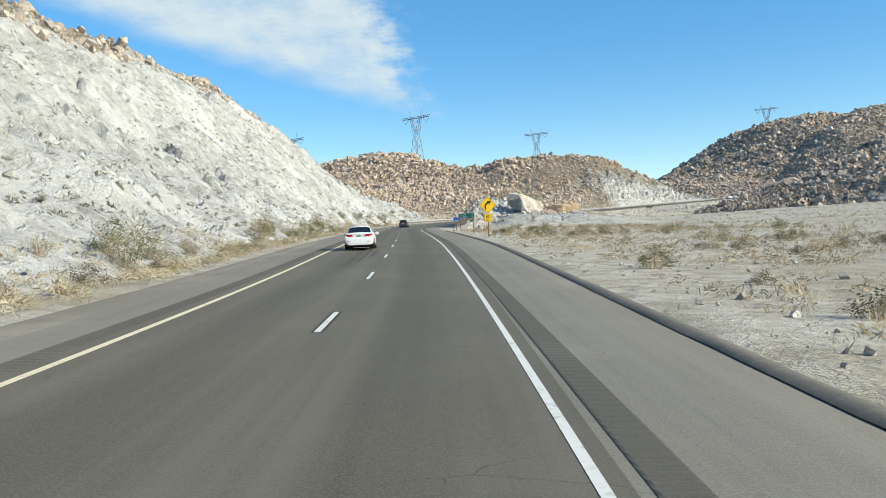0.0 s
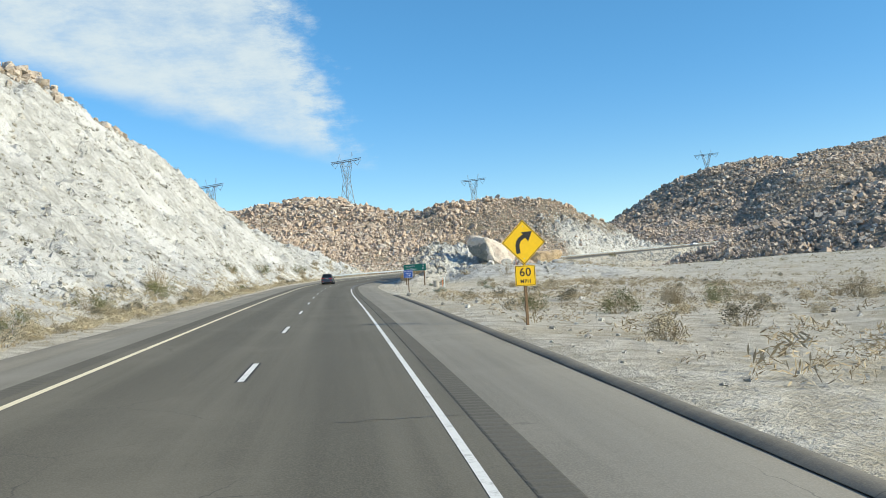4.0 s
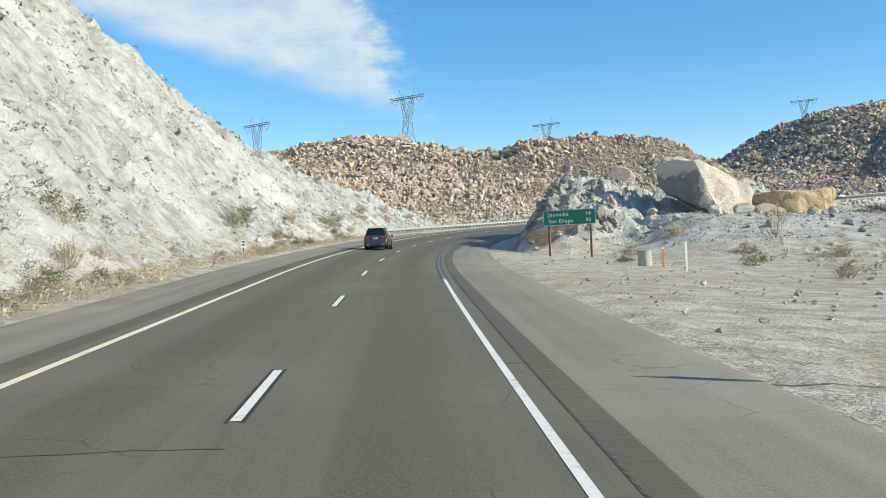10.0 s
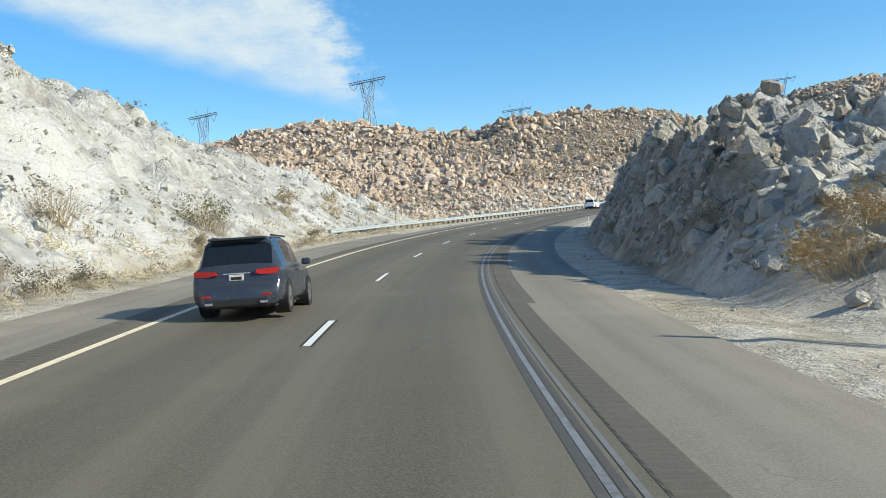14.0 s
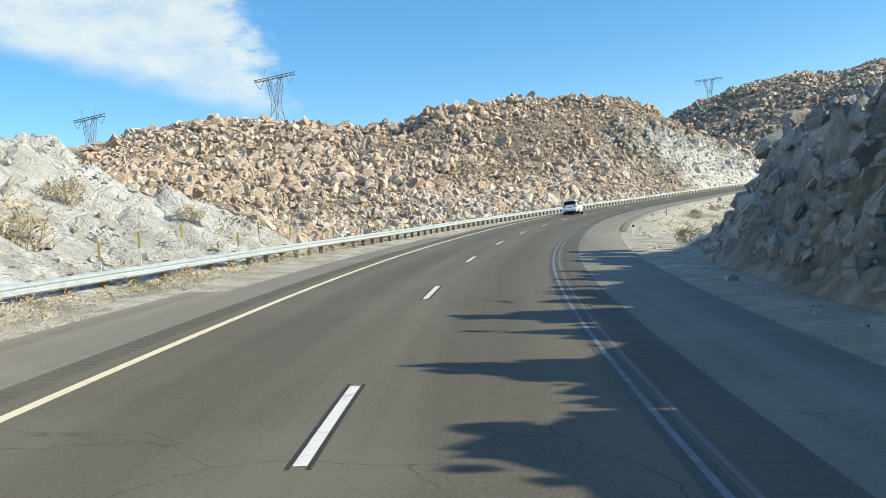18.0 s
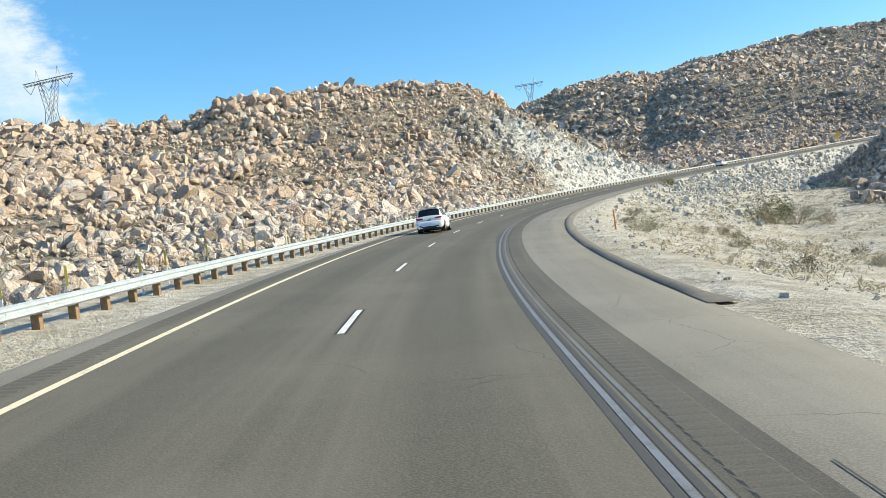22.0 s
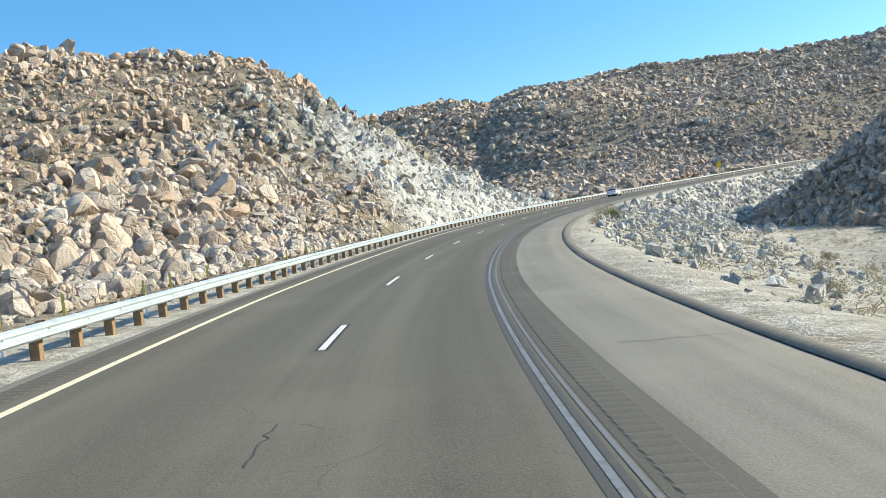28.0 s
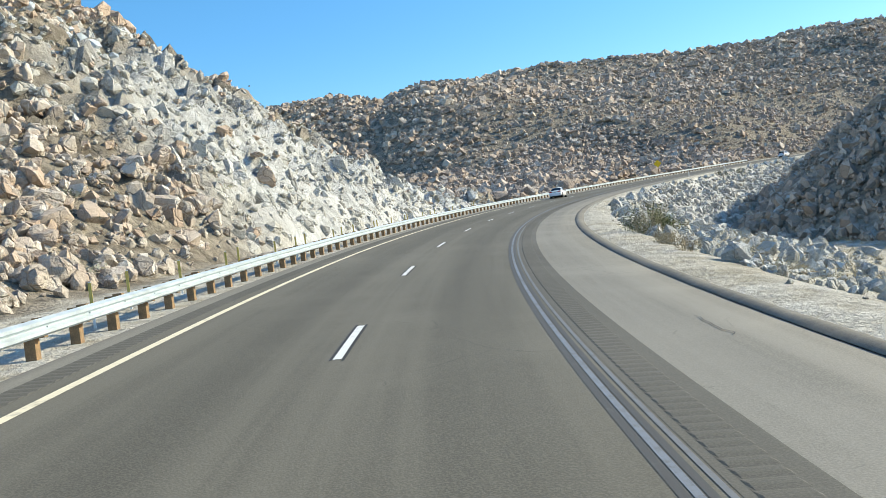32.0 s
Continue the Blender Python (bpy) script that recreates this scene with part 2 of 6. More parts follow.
def asphalt_material(name, low, high, worn):
    """Weathered asphalt with wheel tracks polished along the lane, by the across-road coordinate."""
    m, nt, p = material(name)
    pos = wire(nt, "ShaderNodeNewGeometry").outputs["Position"]
    uv = wire(nt, "ShaderNodeSeparateXYZ", {0: wire(nt, "ShaderNodeUVMap", uv_map="lane").outputs[0]}).outputs
    lane = wire(nt, "ShaderNodeCombineXYZ", {0: calc(nt, "MULTIPLY", uv[0], 1.6), 1: calc(nt, "MULTIPLY", uv[1], 0.03)}).outputs[0]
    streak = wire(nt, "ShaderNodeTexNoise", {"Vector": lane, "Scale": 1.0, "Detail": 4.0, "Roughness": 0.6}).outputs[0]
    patch = wire(nt, "ShaderNodeTexNoise", {"Vector": pos, "Scale": 0.18, "Detail": 5.0, "Roughness": 0.6}).outputs[0]
    grit = wire(nt, "ShaderNodeTexNoise", {"Vector": pos, "Scale": 38.0, "Detail": 3.0}).outputs[0]
    crack = wire(nt, "ShaderNodeTexVoronoi", {"Vector": wire(nt, "ShaderNodeVectorMath", {0: pos, 1: wire(nt, "ShaderNodeTexNoise", {"Vector": pos, "Scale": 0.7, "Detail": 4.0}).outputs[1]}, operation="ADD").outputs[0], "Scale": 0.35}, feature="DISTANCE_TO_EDGE").outputs[0]
    col = blend(nt, span(nt, streak, 0.3, 0.7), low, high)
    col = blend(nt, calc(nt, "MULTIPLY", span(nt, patch, 0.45, 0.7), 0.6), col, worn)
    # the two wheel paths of each lane, 1.8 m apart and darker between them with oil
    if "lane" in name:
        wave = calc(nt, "COSINE", calc(nt, "MULTIPLY", uv[0], 2 * math.pi / 3.66))
        col = blend(nt, calc(nt, "MULTIPLY", span(nt, wave, 0.2, -1.0), 0.5), col, tuple(c * 0.66 for c in low))
    col = blend(nt, calc(nt, "MULTIPLY", span(nt, grit, 0.4, 0.65), 0.35), col, tuple(min(1, c * 1.5) for c in high))
    col = blend(nt, calc(nt, "MULTIPLY", span(nt, crack, 0.006, 0.0), calc(nt, "MULTIPLY", span(nt, patch, 0.52, 0.6), 0.45)), col, (0.02, 0.02, 0.02))
    nt.links.new(col, p.inputs["Base Color"])
    p.inputs["Roughness"].default_value = 0.82
    p.inputs["Specular IOR Level"].default_value = 0.3
    set_bump(nt, p, grit, 0.35, 0.012)
    return m


def paint_material(name, colour, under, worn=0.0):
    """Road paint, chipped so that the asphalt shows through."""
    m, nt, p = material(name)
    pos = wire(nt, "ShaderNodeNewGeometry").outputs["Position"]
    a = wire(nt, "ShaderNodeTexNoise", {"Vector": pos, "Scale": 5.0, "Detail": 8.0, "Roughness": 0.75}).outputs[0]
    b = wire(nt, "ShaderNodeTexNoise", {"Vector": pos, "Scale": 0.5, "Detail": 3.0}).outputs[0]
    wear = calc(nt, "ADD", calc(nt, "MULTIPLY", a, 0.75), calc(nt, "MULTIPLY", b, 0.25))
    nt.links.new(blend(nt, span(nt, wear, 0.50 - worn, 0.74 - worn), colour, under), p.inputs["Base Color"])
    p.inputs["Roughness"].default_value = 0.7
    return m


def leaf_material(name, low, high):
    m, nt, p = material(name)
    g = wire(nt, "ShaderNodeNewGeometry")
    a = wire(nt, "ShaderNodeTexNoise", {"Vector": g.outputs["Position"], "Scale": 1.3, "Detail": 3.0}).outputs[0]
    v = calc(nt, "ADD", calc(nt, "MULTIPLY", g.outputs["Random Per Island"], 0.6), calc(nt, "MULTIPLY", a, 0.4))
    nt.links.new(blend(nt, v, low, high), p.inputs["Base Color"])
    p.inputs["Roughness"].default_value = 0.8
    p.inputs["Specular IOR Level"].default_value = 0.2
    return m


GROUND = ground_material()
TAN_STONE = stone_material("tan_granite", (0.42, 0.32, 0.245), (0.74, 0.66, 0.57), (0.53, 0.40, 0.305))
TAN_BOULDER = stone_material("tan_granite_boulder", (0.43, 0.36, 0.30), (0.70, 0.63, 0.555), (0.51, 0.41, 0.335), False)
RAIL_STONE = stone_material("greyish_tan_granite", (0.41, 0.345, 0.285), (0.74, 0.675, 0.60), (0.51, 0.415, 0.335))
GREY_STONE = stone_material("brown_grey_granite", (0.33, 0.27, 0.225), (0.67, 0.59, 0.51), (0.42, 0.34, 0.275))
WHITE_STONE = stone_material("white_granite", (0.47, 0.455, 0.42), (0.72, 0.71, 0.675), (0.40, 0.37, 0.31))
PALE_STONE = stone_material("pale_cut_granite", (0.40, 0.385, 0.35), (0.62, 0.605, 0.565), (0.38, 0.34, 0.275))
CUT_STONE = stone_material("weathered_cut_granite", (0.34, 0.33, 0.30), (0.56, 0.545, 0.51), (0.38, 0.345, 0.29))
CUT_BOULDER = stone_material("weathered_cut_boulder", (0.36, 0.335, 0.29), (0.52, 0.49, 0.44), (0.42, 0.35, 0.27), False)
WHITE_BOULDER = stone_material("white_granite_boulder", (0.50, 0.48, 0.44), (0.66, 0.64, 0.60), (0.42, 0.40, 0.35), False)
PINK_BOULDER = stone_material("pink_granite_boulder", (0.62, 0.555, 0.485), (0.70, 0.645, 0.575), (0.54, 0.42, 0.345), False)


def grey_patch(m, low, high, upto, inward):
    """A jagged grey area over the lower part of a boulder's left flank."""
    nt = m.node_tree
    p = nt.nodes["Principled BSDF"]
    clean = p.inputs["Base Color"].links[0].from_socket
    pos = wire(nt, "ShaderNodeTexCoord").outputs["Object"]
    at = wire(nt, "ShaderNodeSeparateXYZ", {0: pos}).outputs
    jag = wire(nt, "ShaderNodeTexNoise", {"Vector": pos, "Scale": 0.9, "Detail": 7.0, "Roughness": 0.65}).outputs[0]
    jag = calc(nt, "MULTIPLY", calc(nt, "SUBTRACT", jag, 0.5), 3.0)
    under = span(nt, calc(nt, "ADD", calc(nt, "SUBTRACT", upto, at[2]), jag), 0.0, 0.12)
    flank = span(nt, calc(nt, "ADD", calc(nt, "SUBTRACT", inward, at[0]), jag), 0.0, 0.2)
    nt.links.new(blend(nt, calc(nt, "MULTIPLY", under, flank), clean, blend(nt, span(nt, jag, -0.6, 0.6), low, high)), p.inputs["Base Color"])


grey_patch(PINK_BOULDER, (0.20, 0.205, 0.18), (0.31, 0.305, 0.27), 1.1, -0.9)
OCHRE_BOULDER = stone_material("ochre_granite_boulder", (0.56, 0.42, 0.255), (0.62, 0.50, 0.34), (0.55, 0.44, 0.35), False)
LANE = asphalt_material("lane_asphalt", (0.100, 0.092, 0.072), (0.143, 0.132, 0.104), (0.166, 0.153, 0.121))
SHOULDER = asphalt_material("shoulder_asphalt", (0.17, 0.158, 0.132), (0.225, 0.21, 0.178), (0.27, 0.25, 0.21))
DIKE = asphalt_material("dike_asphalt", (0.13, 0.118, 0.096), (0.185, 0.168, 0.137), (0.24, 0.215, 0.175))
DUSTY = asphalt_material("dusty_shoulder_asphalt", (0.17, 0.155, 0.125), (0.27, 0.245, 0.20), (0.36, 0.325, 0.265))
RUMBLE = asphalt_material("rumble_asphalt", (0.082, 0.076, 0.063), (0.118, 0.11, 0.09), (0.145, 0.134, 0.112))
OLD_PAINT = paint_material("faded_road_paint", (0.165, 0.17, 0.175), (0.12, 0.113, 0.098), 0.05)
WHITE_PAINT = paint_material("white_road_paint", (0.72, 0.72, 0.70), (0.16, 0.155, 0.14))
FADED_PAINT = paint_material("thin_road_paint", (0.19, 0.21, 0.24), (0.105, 0.10, 0.09), 0.06)
TAR_SEAM = paint_material("tar_seam", (0.075, 0.071, 0.063), (0.125, 0.117, 0.10))
YELLOW_PAINT = paint_material("yellow_road_paint", (0.78, 0.69, 0.50), (0.36, 0.32, 0.24))
BLACK_PAINT = plain("black_road_paint", (0.03, 0.03, 0.03), 0.8)
STEEL = plain("galvanized_steel", (0.50, 0.56, 0.585), 0.5, 0.3, 0.12, 3.0)
TOWER_STEEL = plain("tower_steel", (0.30, 0.33, 0.36), 0.6, 0.4, 0.1, 1.0)
TIMBER = plain("guardrail_timber", (0.25, 0.16, 0.085), 0.85, 0.0, 0.35, 7.0, 0.01)
BROWN_POST = plain("sign_post_timber", (0.20, 0.125, 0.07), 0.85, 0.0, 0.3, 6.0, 0.01)
SIGN_GREEN = plain("green_sign_sheeting", (0.0, 0.19, 0.14), 0.45, 0, 0.06)
SIGN_BLUE = plain("blue_sign_sheeting", (0.01, 0.09, 0.42), 0.45, 0, 0.06)
SIGN_YELLOW = plain("yellow_sign_sheeting", (0.85, 0.52, 0.01), 0.45, 0, 0.05)
SIGN_WHITE = plain("white_sign_legend", (0.80, 0.82, 0.80), 0.5, 0, 0.04)
SIGN_BLACK = plain("black_sign_legend", (0.015, 0.015, 0.015), 0.6, 0, 0.1)
ORANGE = plain("orange_plastic", (0.75, 0.22, 0.06), 0.5)
DELINEATOR_YELLOW = plain("yellow_marker_sheeting", (0.60, 0.46, 0.12), 0.5, 0, 0.1)
DRY_TWIG = leaf_material("dry_twigs", (0.30, 0.24, 0.155), (0.52, 0.43, 0.29))
DRY_LEAF = leaf_material("dry_straw", (0.36, 0.305, 0.205), (0.58, 0.51, 0.37))
GREY_LEAF = leaf_material("grey_sage", (0.12, 0.115, 0.082), (0.30, 0.28, 0.215))
SCRUB_LEAF = leaf_material("pale_olive_scrub", (0.22, 0.215, 0.15), (0.46, 0.445, 0.35))
GREEN_LEAF = leaf_material("olive_creosote", (0.085, 0.10, 0.045), (0.20, 0.215, 0.105))
PALE_LEAF = leaf_material("pale_blue_brittlebush", (0.22, 0.25, 0.20), (0.38, 0.42, 0.36))
ORANGE_LEAF = leaf_material("rusty_dry_brush", (0.36, 0.25, 0.13), (0.54, 0.40, 0.22))
CAR_WHITE = plain("white_car_paint", (0.78, 0.79, 0.80), 0.22, 0, 0.02)
CAR_DARK = plain("slate_blue_car_paint", (0.055, 0.065, 0.085), 0.2, 0.3, 0.05)
GLASS = plain("dark_car_glass", (0.012, 0.016, 0.02), 0.05, 0, 0.1)
RUBBER = plain("tyre_rubber", (0.02, 0.02, 0.02), 0.85)
ALLOY = plain("alloy_rim", (0.45, 0.46, 0.48), 0.3, 0.9)
LAMP_RED = plain("red_tail_lamp", (0.45, 0.012, 0.015), 0.18, 0, 0.05)
TRIM = plain("black_plastic_trim", (0.02, 0.02, 0.022), 0.6)
PLATE = plain("number_plate", (0.62, 0.62, 0.58), 0.5)
CHROME = plain("chrome", (0.7, 0.7, 0.72), 0.12, 1.0, 0.03)
CONCRETE = plain("weathered_concrete", (0.42, 0.39, 0.34), 0.9, 0, 0.2, 4.0, 0.02)

# ---- the line of the road ----
KS = (-60, 0, 60, 120, 170, 210, 250, 290, 340, 400, 460, 560, 700, 860)
KH = (1.15, -0.34, -1.99, -2.33, -0.88, 3.81, 10.63, 16.72, 24.08, 33.01, 42.25, 57.08, 77.49, 100.82)
ZS = (-120, -17, 13, 48, 97, 153, 220, 297, 359, 408, 690, 860, 930)
ZV = (-4.75, -0.02, 1.43, 3.42, 5.7, 8.15, 11.24, 15.14, 18.48, 21.11, 38.11, 47.09, 51.09)
SL = np.arange(-60.0, 861.0, 1.0)
HD = np.radians(np.interp(SL, KS, KH))
CX = np.cumsum(np.sin(HD))
CY = np.cumsum(np.cos(HD))
CX += -2.48 - CX[60]
CY += 15.58 - CY[60]
_long = np.arange(-120.0, 921.0, 1.0)
CZ = np.convolve(np.interp(_long, ZS, ZV), np.ones(31) / 31, "same")[60:-60]
FALL = 0.0262  # the whole land leans gently down towards +x
BANK = np.tan(np.radians(np.interp(SL, (150, 235, 900), (0.0, 2.4, 2.4)))) + FALL * np.cos(HD)
LEVEL_Z, LEVEL_BANK = CZ + FALL * CX, BANK - FALL * np.cos(HD)


def on_road(s, o, up=0.0):
    """World points from metres along the road, metres right of the lane line and metres above the road."""
    s, o = np.broadcast_arrays(np.asarray(s, float), np.asarray(o, float))
    h = np.interp(s, SL, HD)
    x = np.interp(s, SL, CX) + np.cos(h) * o
    y = np.interp(s, SL, CY) - np.sin(h) * o
    z = np.interp(s, SL, CZ) - np.interp(s, SL, BANK) * np.clip(o, -9, 9) + up
    return np.stack([x, y, z], -1)


def to_road(x, y):
    """Metres along and right of the lane line, for world points."""
    x, y = np.asarray(x, float).ravel(), np.asarray(y, float).ravel()
    s, o = np.empty_like(x), np.empty_like(x)
    tx, ty = np.sin(HD), np.cos(HD)
    kx, ky = CX[::4], CY[::4]
    for a in range(0, len(x), 20000):
        q = slice(a, a + 20000)
        i = ((x[q, None] - kx) ** 2 + (y[q, None] - ky) ** 2).argmin(1) * 4
        dx, dy = x[q] - CX[i], y[q] - CY[i]
        s[q] = SL[i] + np.clip(dx * tx[i] + dy * ty[i], -8, 8)
        o[q] = dx * ty[i] - dy * tx[i]
        far = np.abs(dx * tx[i] + dy * ty[i]) > 8
        o[q] = np.where(far, np.sign(o[q]) * np.hypot(dx, dy), o[q])
    return s, o


def lattice(ix, iy, seed):
    h = (ix.astype(np.int64) * 374761393 + iy.astype(np.int64) * 668265263 + seed * 69069) & 0xFFFFFFFF
    h = ((h ^ (h >> 13)) * 1274126177) & 0xFFFFFFFF
    return ((h ^ (h >> 16)) & 0xFFFF) / 65535.0


def value_noise(x, y, seed=0):
    ix, iy = np.floor(x), np.floor(y)
    fx, fy = x - ix, y - iy
    fx, fy = fx * fx * (3 - 2 * fx), fy * fy * (3 - 2 * fy)
    a, b = lattice(ix, iy, seed), lattice(ix + 1, iy, seed)
    c, d = lattice(ix, iy + 1, seed), lattice(ix + 1, iy + 1, seed)
    return (a + (b - a) * fx) * (1 - fy) + (c + (d - c) * fx) * fy


def fbm(x, y, size, octaves=4, seed=0, gain=0.5):
    t, amp, total = 0.0, 1.0, 0.0
    for k in range(octaves):
        t = t + amp * (value_noise(x / size + 17.3 * k, y / size - 9.1 * k, seed + k) - 0.5) * 2
        total += amp
        amp *= gain
        size *= 0.5
    return t / total


def crags(x, y, size, seed=0):
    """Ridged noise: sharp ribs with hollows between them."""
    t, amp = 0.0, 1.0
    for k in range(4):
        n = 1 - np.abs(value_noise(x / size + 5.7 * k, y / size + 3.3 * k, seed + k) * 2 - 1)
        t = t + amp * n * n
        amp *= 0.5
        size *= 0.5
    return t / 1.875


def fracture(x, y, size, seed=0):
    """Broken rock: cells that each lie at their own height and tilt."""
    ix, iy = np.floor(x / size), np.floor(y / size)
    best = np.full(np.shape(x), 1e9)
    out = np.zeros(np.shape(x))
    for a in (-1, 0, 1):
        for b in (-1, 0, 1):
            cx, cy = ix + a, iy + b
            h1 = np.sin(cx * 127.1 + cy * 311.7 + seed * 17.3) * 43758.5453
            h2 = np.sin(cx * 269.5 + cy * 183.3 + seed * 9.7) * 24634.6345
            h1, h2 = h1 - np.floor(h1), h2 - np.floor(h2)
            dx, dy = x / size - cx - h1, y / size - cy - h2
            d = dx * dx + dy * dy
            h3 = (h1 * 57.31 + h2 * 13.77) % 1.0
            h4 = (h1 * 91.17 + h2 * 41.39) % 1.0
            h5 = (h1 * 23.71 + h2 * 77.93) % 1.0
            out = np.where(d < best, h3 - 0.5 + 1.3 * (dx * (h4 - 0.5) + dy * (h5 - 0.5)), out)
            best = np.minimum(best, d)
    return out


def ramp(v, lo, hi):
    t = np.clip((v - lo) / (hi - lo), 0, 1)
    return t * t * (3 - 2 * t)


# skyline of the boulder ridge (x, y, z) and foot of the hill inside the bend (x, y)
CREST = ((-400, 800, 85.0), (-200, 780, 84.0), (-120, 750, 73.0), (-88, 732, 75.0), (-70, 710, 77.5), (-39, 675, 78.5), (-18, 622, 71.5), (-3, 552, 59.0), (13, 513, 51.8), (22, 511, 52.3), (30, 508, 55.4), (40, 507, 56.6), (55, 505, 57.6), (66, 504, 57.2), (78, 502, 57.4), (90, 504, 54.4), (100, 508, 50.0), (107, 511, 47.2), (117, 516, 42.8), (125, 520, 39.2), (136, 525, 34.6), (152, 545, 33.3), (230, 620, 40.3))
FOOT = ((150, -200), (142, 150), (136, 230), (122, 300), (103, 345), (95, 380), (104, 405), (128, 430), (150, 462), (163, 486), (182, 499), (214, 518), (245, 533), (290, 551), (340, 562), (420, 568), (700, 555))
# the fold in the side of the far mountain (x, y)
FOLD = ((215, 640), (262, 724), (310, 785), (388, 900), (430, 985))


def foot_distance(x, y, line=FOOT):
    """Metres from a line in plan, positive on its right hand."""
    best = np.full(x.shape, 1e9)
    side = np.zeros(x.shape)
    for (ax, ay), (bx, by) in zip(line[:-1], line[1:]):
        ux, uy = bx - ax, by - ay
        t = np.clip(((x - ax) * ux + (y - ay) * uy) / (ux * ux + uy * uy), 0, 1)
        d = np.hypot(x - ax - t * ux, y - ay - t * uy)
        c = (x - ax) * uy - (y - ay) * ux
        near = d < best
        best = np.where(near, d, best)
        side = np.where(near, np.sign(c), side)
    return best * side


def terrain(x, y, s=None, o=None):
    """Height of the land, with how tan the rock is coloured and how sandy the ground, at world points."""
    if s is None:
        s, o = to_road(x, y)
    zr = np.interp(s, SL, LEVEL_Z) - np.interp(s, SL, LEVEL_BANK) * np.clip(o, -9, 9)
    left = -o
    # white cut slope that ends in a nose
    d = np.maximum(0, left - 9.3 + 0.8 * fbm(x, y, 9, 2, 3))
    a = np.interp(s, (0, 95, 165, 230, 262), (0.42, 0.42, 0.72, 0.72, 0.55))
    h = a * d + np.interp(s, (130, 175, 215, 240), (0.0118, 0.021, 0.0235, 0.011)) * d * d
    top = np.interp(s, (60, 130, 165, 190, 215, 236, 255, 275), (33.5, 33.0, 31.0, 30.0, 25.0, 14.6, 10.4, 5.4)) * (1 + 0.08 * fbm(x, y, 30, 3, 11))
    h = top * (1 - np.exp(-np.power(h / top, 2.6))) ** (1 / 2.6)
    h = h + 0.06 * np.maximum(0, d - 55)
    h_nose = np.maximum(0, 281 + 0.28 * d + 6 * fbm(x, y, 14, 3, 21) - s) * 1.4
    rough = np.clip(d / 6, 0, 1)
    h = h + rough * (1.5 * fbm(x, y, 11, 4, 5) + 1.5 * (crags(x, y, 5.5, 31) - 0.45) + 0.3 * (crags(x, y, 1.9, 35) - 0.4) + 0.95 * fracture(x, y, 3.4, 3) + 0.5 * fracture(x, y, 1.6, 7))
    spur = zr + np.minimum(h, h_nose)
    # boulder ridge
    px, py, pz = zip(*CREST)
    yc, zc = np.interp(x, px, py), np.interp(x, px, pz)
    db, dc = np.maximum(0, left - 10.5), np.abs(y - yc) * np.interp(x, (30, 90), (1.0, 0.85))
    ratio = db / (db + dc + 0.01)
    power = np.interp(s, (435, 465), (1.2, 0.72))
    ridge = zr + np.maximum(zc - zr, -2) * np.power(ratio, power)
    ridge = np.where(y > yc, zc - 0.25 * (y - yc), ridge)
    lump = np.clip(db / np.interp(s, (440, 456), (8, 2.5)), 0, 1)
    ridge = ridge + lump * (2.0 * fbm(x, y, 16, 4, 41) + (1.0 + 1.8 * ramp(s, 448, 465) * (1 - ramp(left, 25, 38))) * (crags(x, y, 6, 45) - 0.45) + 1.5 * ramp(s, 448, 465) * (1 - ramp(left, 25, 38)) * (crags(x, y, 1.8, 47) - 0.4) + 1.5 * ramp(s, 448, 465) * (1 - ramp(left, 25, 38)) * (fracture(x, y, 3.2, 13) + 0.6 * fracture(x, y, 1.5, 17)))
    # far mountain across the bend
    df = np.maximum(0, left - 11)
    mount = np.interp(df, (0, 20, 115, 300, 430, 900, 2500), (0, 2.5, 42, 84, 98, 105, 123)) * np.interp(s, (530, 600, 675, 740), (0.12, 0.3, 0.42, 1.0)) * (0.05 + 0.95 * ramp(x - 170 - 0.51 * (y - 600), -295, 60)) * (1 + 0.22 * ramp(x, 430, 640))
    fold = foot_distance(x, y, FOLD)
    mount = mount - np.interp(s, (560, 640, 790), (3, 8, 10)) * np.exp(-np.abs(fold) / np.where(fold > 0, 16.0, 34.0)) * np.clip(df / 25, 0, 1)
    mount = zr + mount + np.clip(df / 30, 0, 1) * (9 * fbm(x, y, 90, 4, 51) + 2 * fbm(x, y, 18, 3, 55))
    on_left = np.where(s < 290, np.maximum(spur, np.where(left > 25, ridge, -99)), ridge)
    on_left = np.where(s > 525, np.maximum(on_left, mount), np.maximum(on_left, np.where(y > yc + 30, mount - 20, -99)))
    on_left = np.maximum(on_left, np.where(left < 60, zr - 0.3 - 3 * ramp(left, 12, 40), -99))
    # right hand side
    r = np.maximum(0, o - 7.5)
    flat = np.interp(r, (0, 4, 15, 55, 110, 400), (0, -0.15, -0.4, 0.3, 2.6, 10)) + np.clip(r / 10, 0, 1) * 0.35 * fbm(x, y, 12, 4, 61)
    fall = -np.minimum(r * np.interp(s, (300, 480, 560, 700), (0.24, 0.26, 0.66, 0.3)), np.interp(s, (300, 480, 560, 700), (4.8, 5.5, 8.5, 3.0))) * ramp(r, 0.5, 4) + np.clip(r / 10, 0, 1) * 0.5 * fbm(x, y, 9, 4, 63)
    base = zr + flat * (1 - ramp(s, 285, 320)) + fall * ramp(s, 285, 320)
    win = (1 - ramp(o, 20, 34)) * ramp(s - 0.35 * r, 194, 216) * (1 - ramp(s + 0.25 * r, 272, 289))
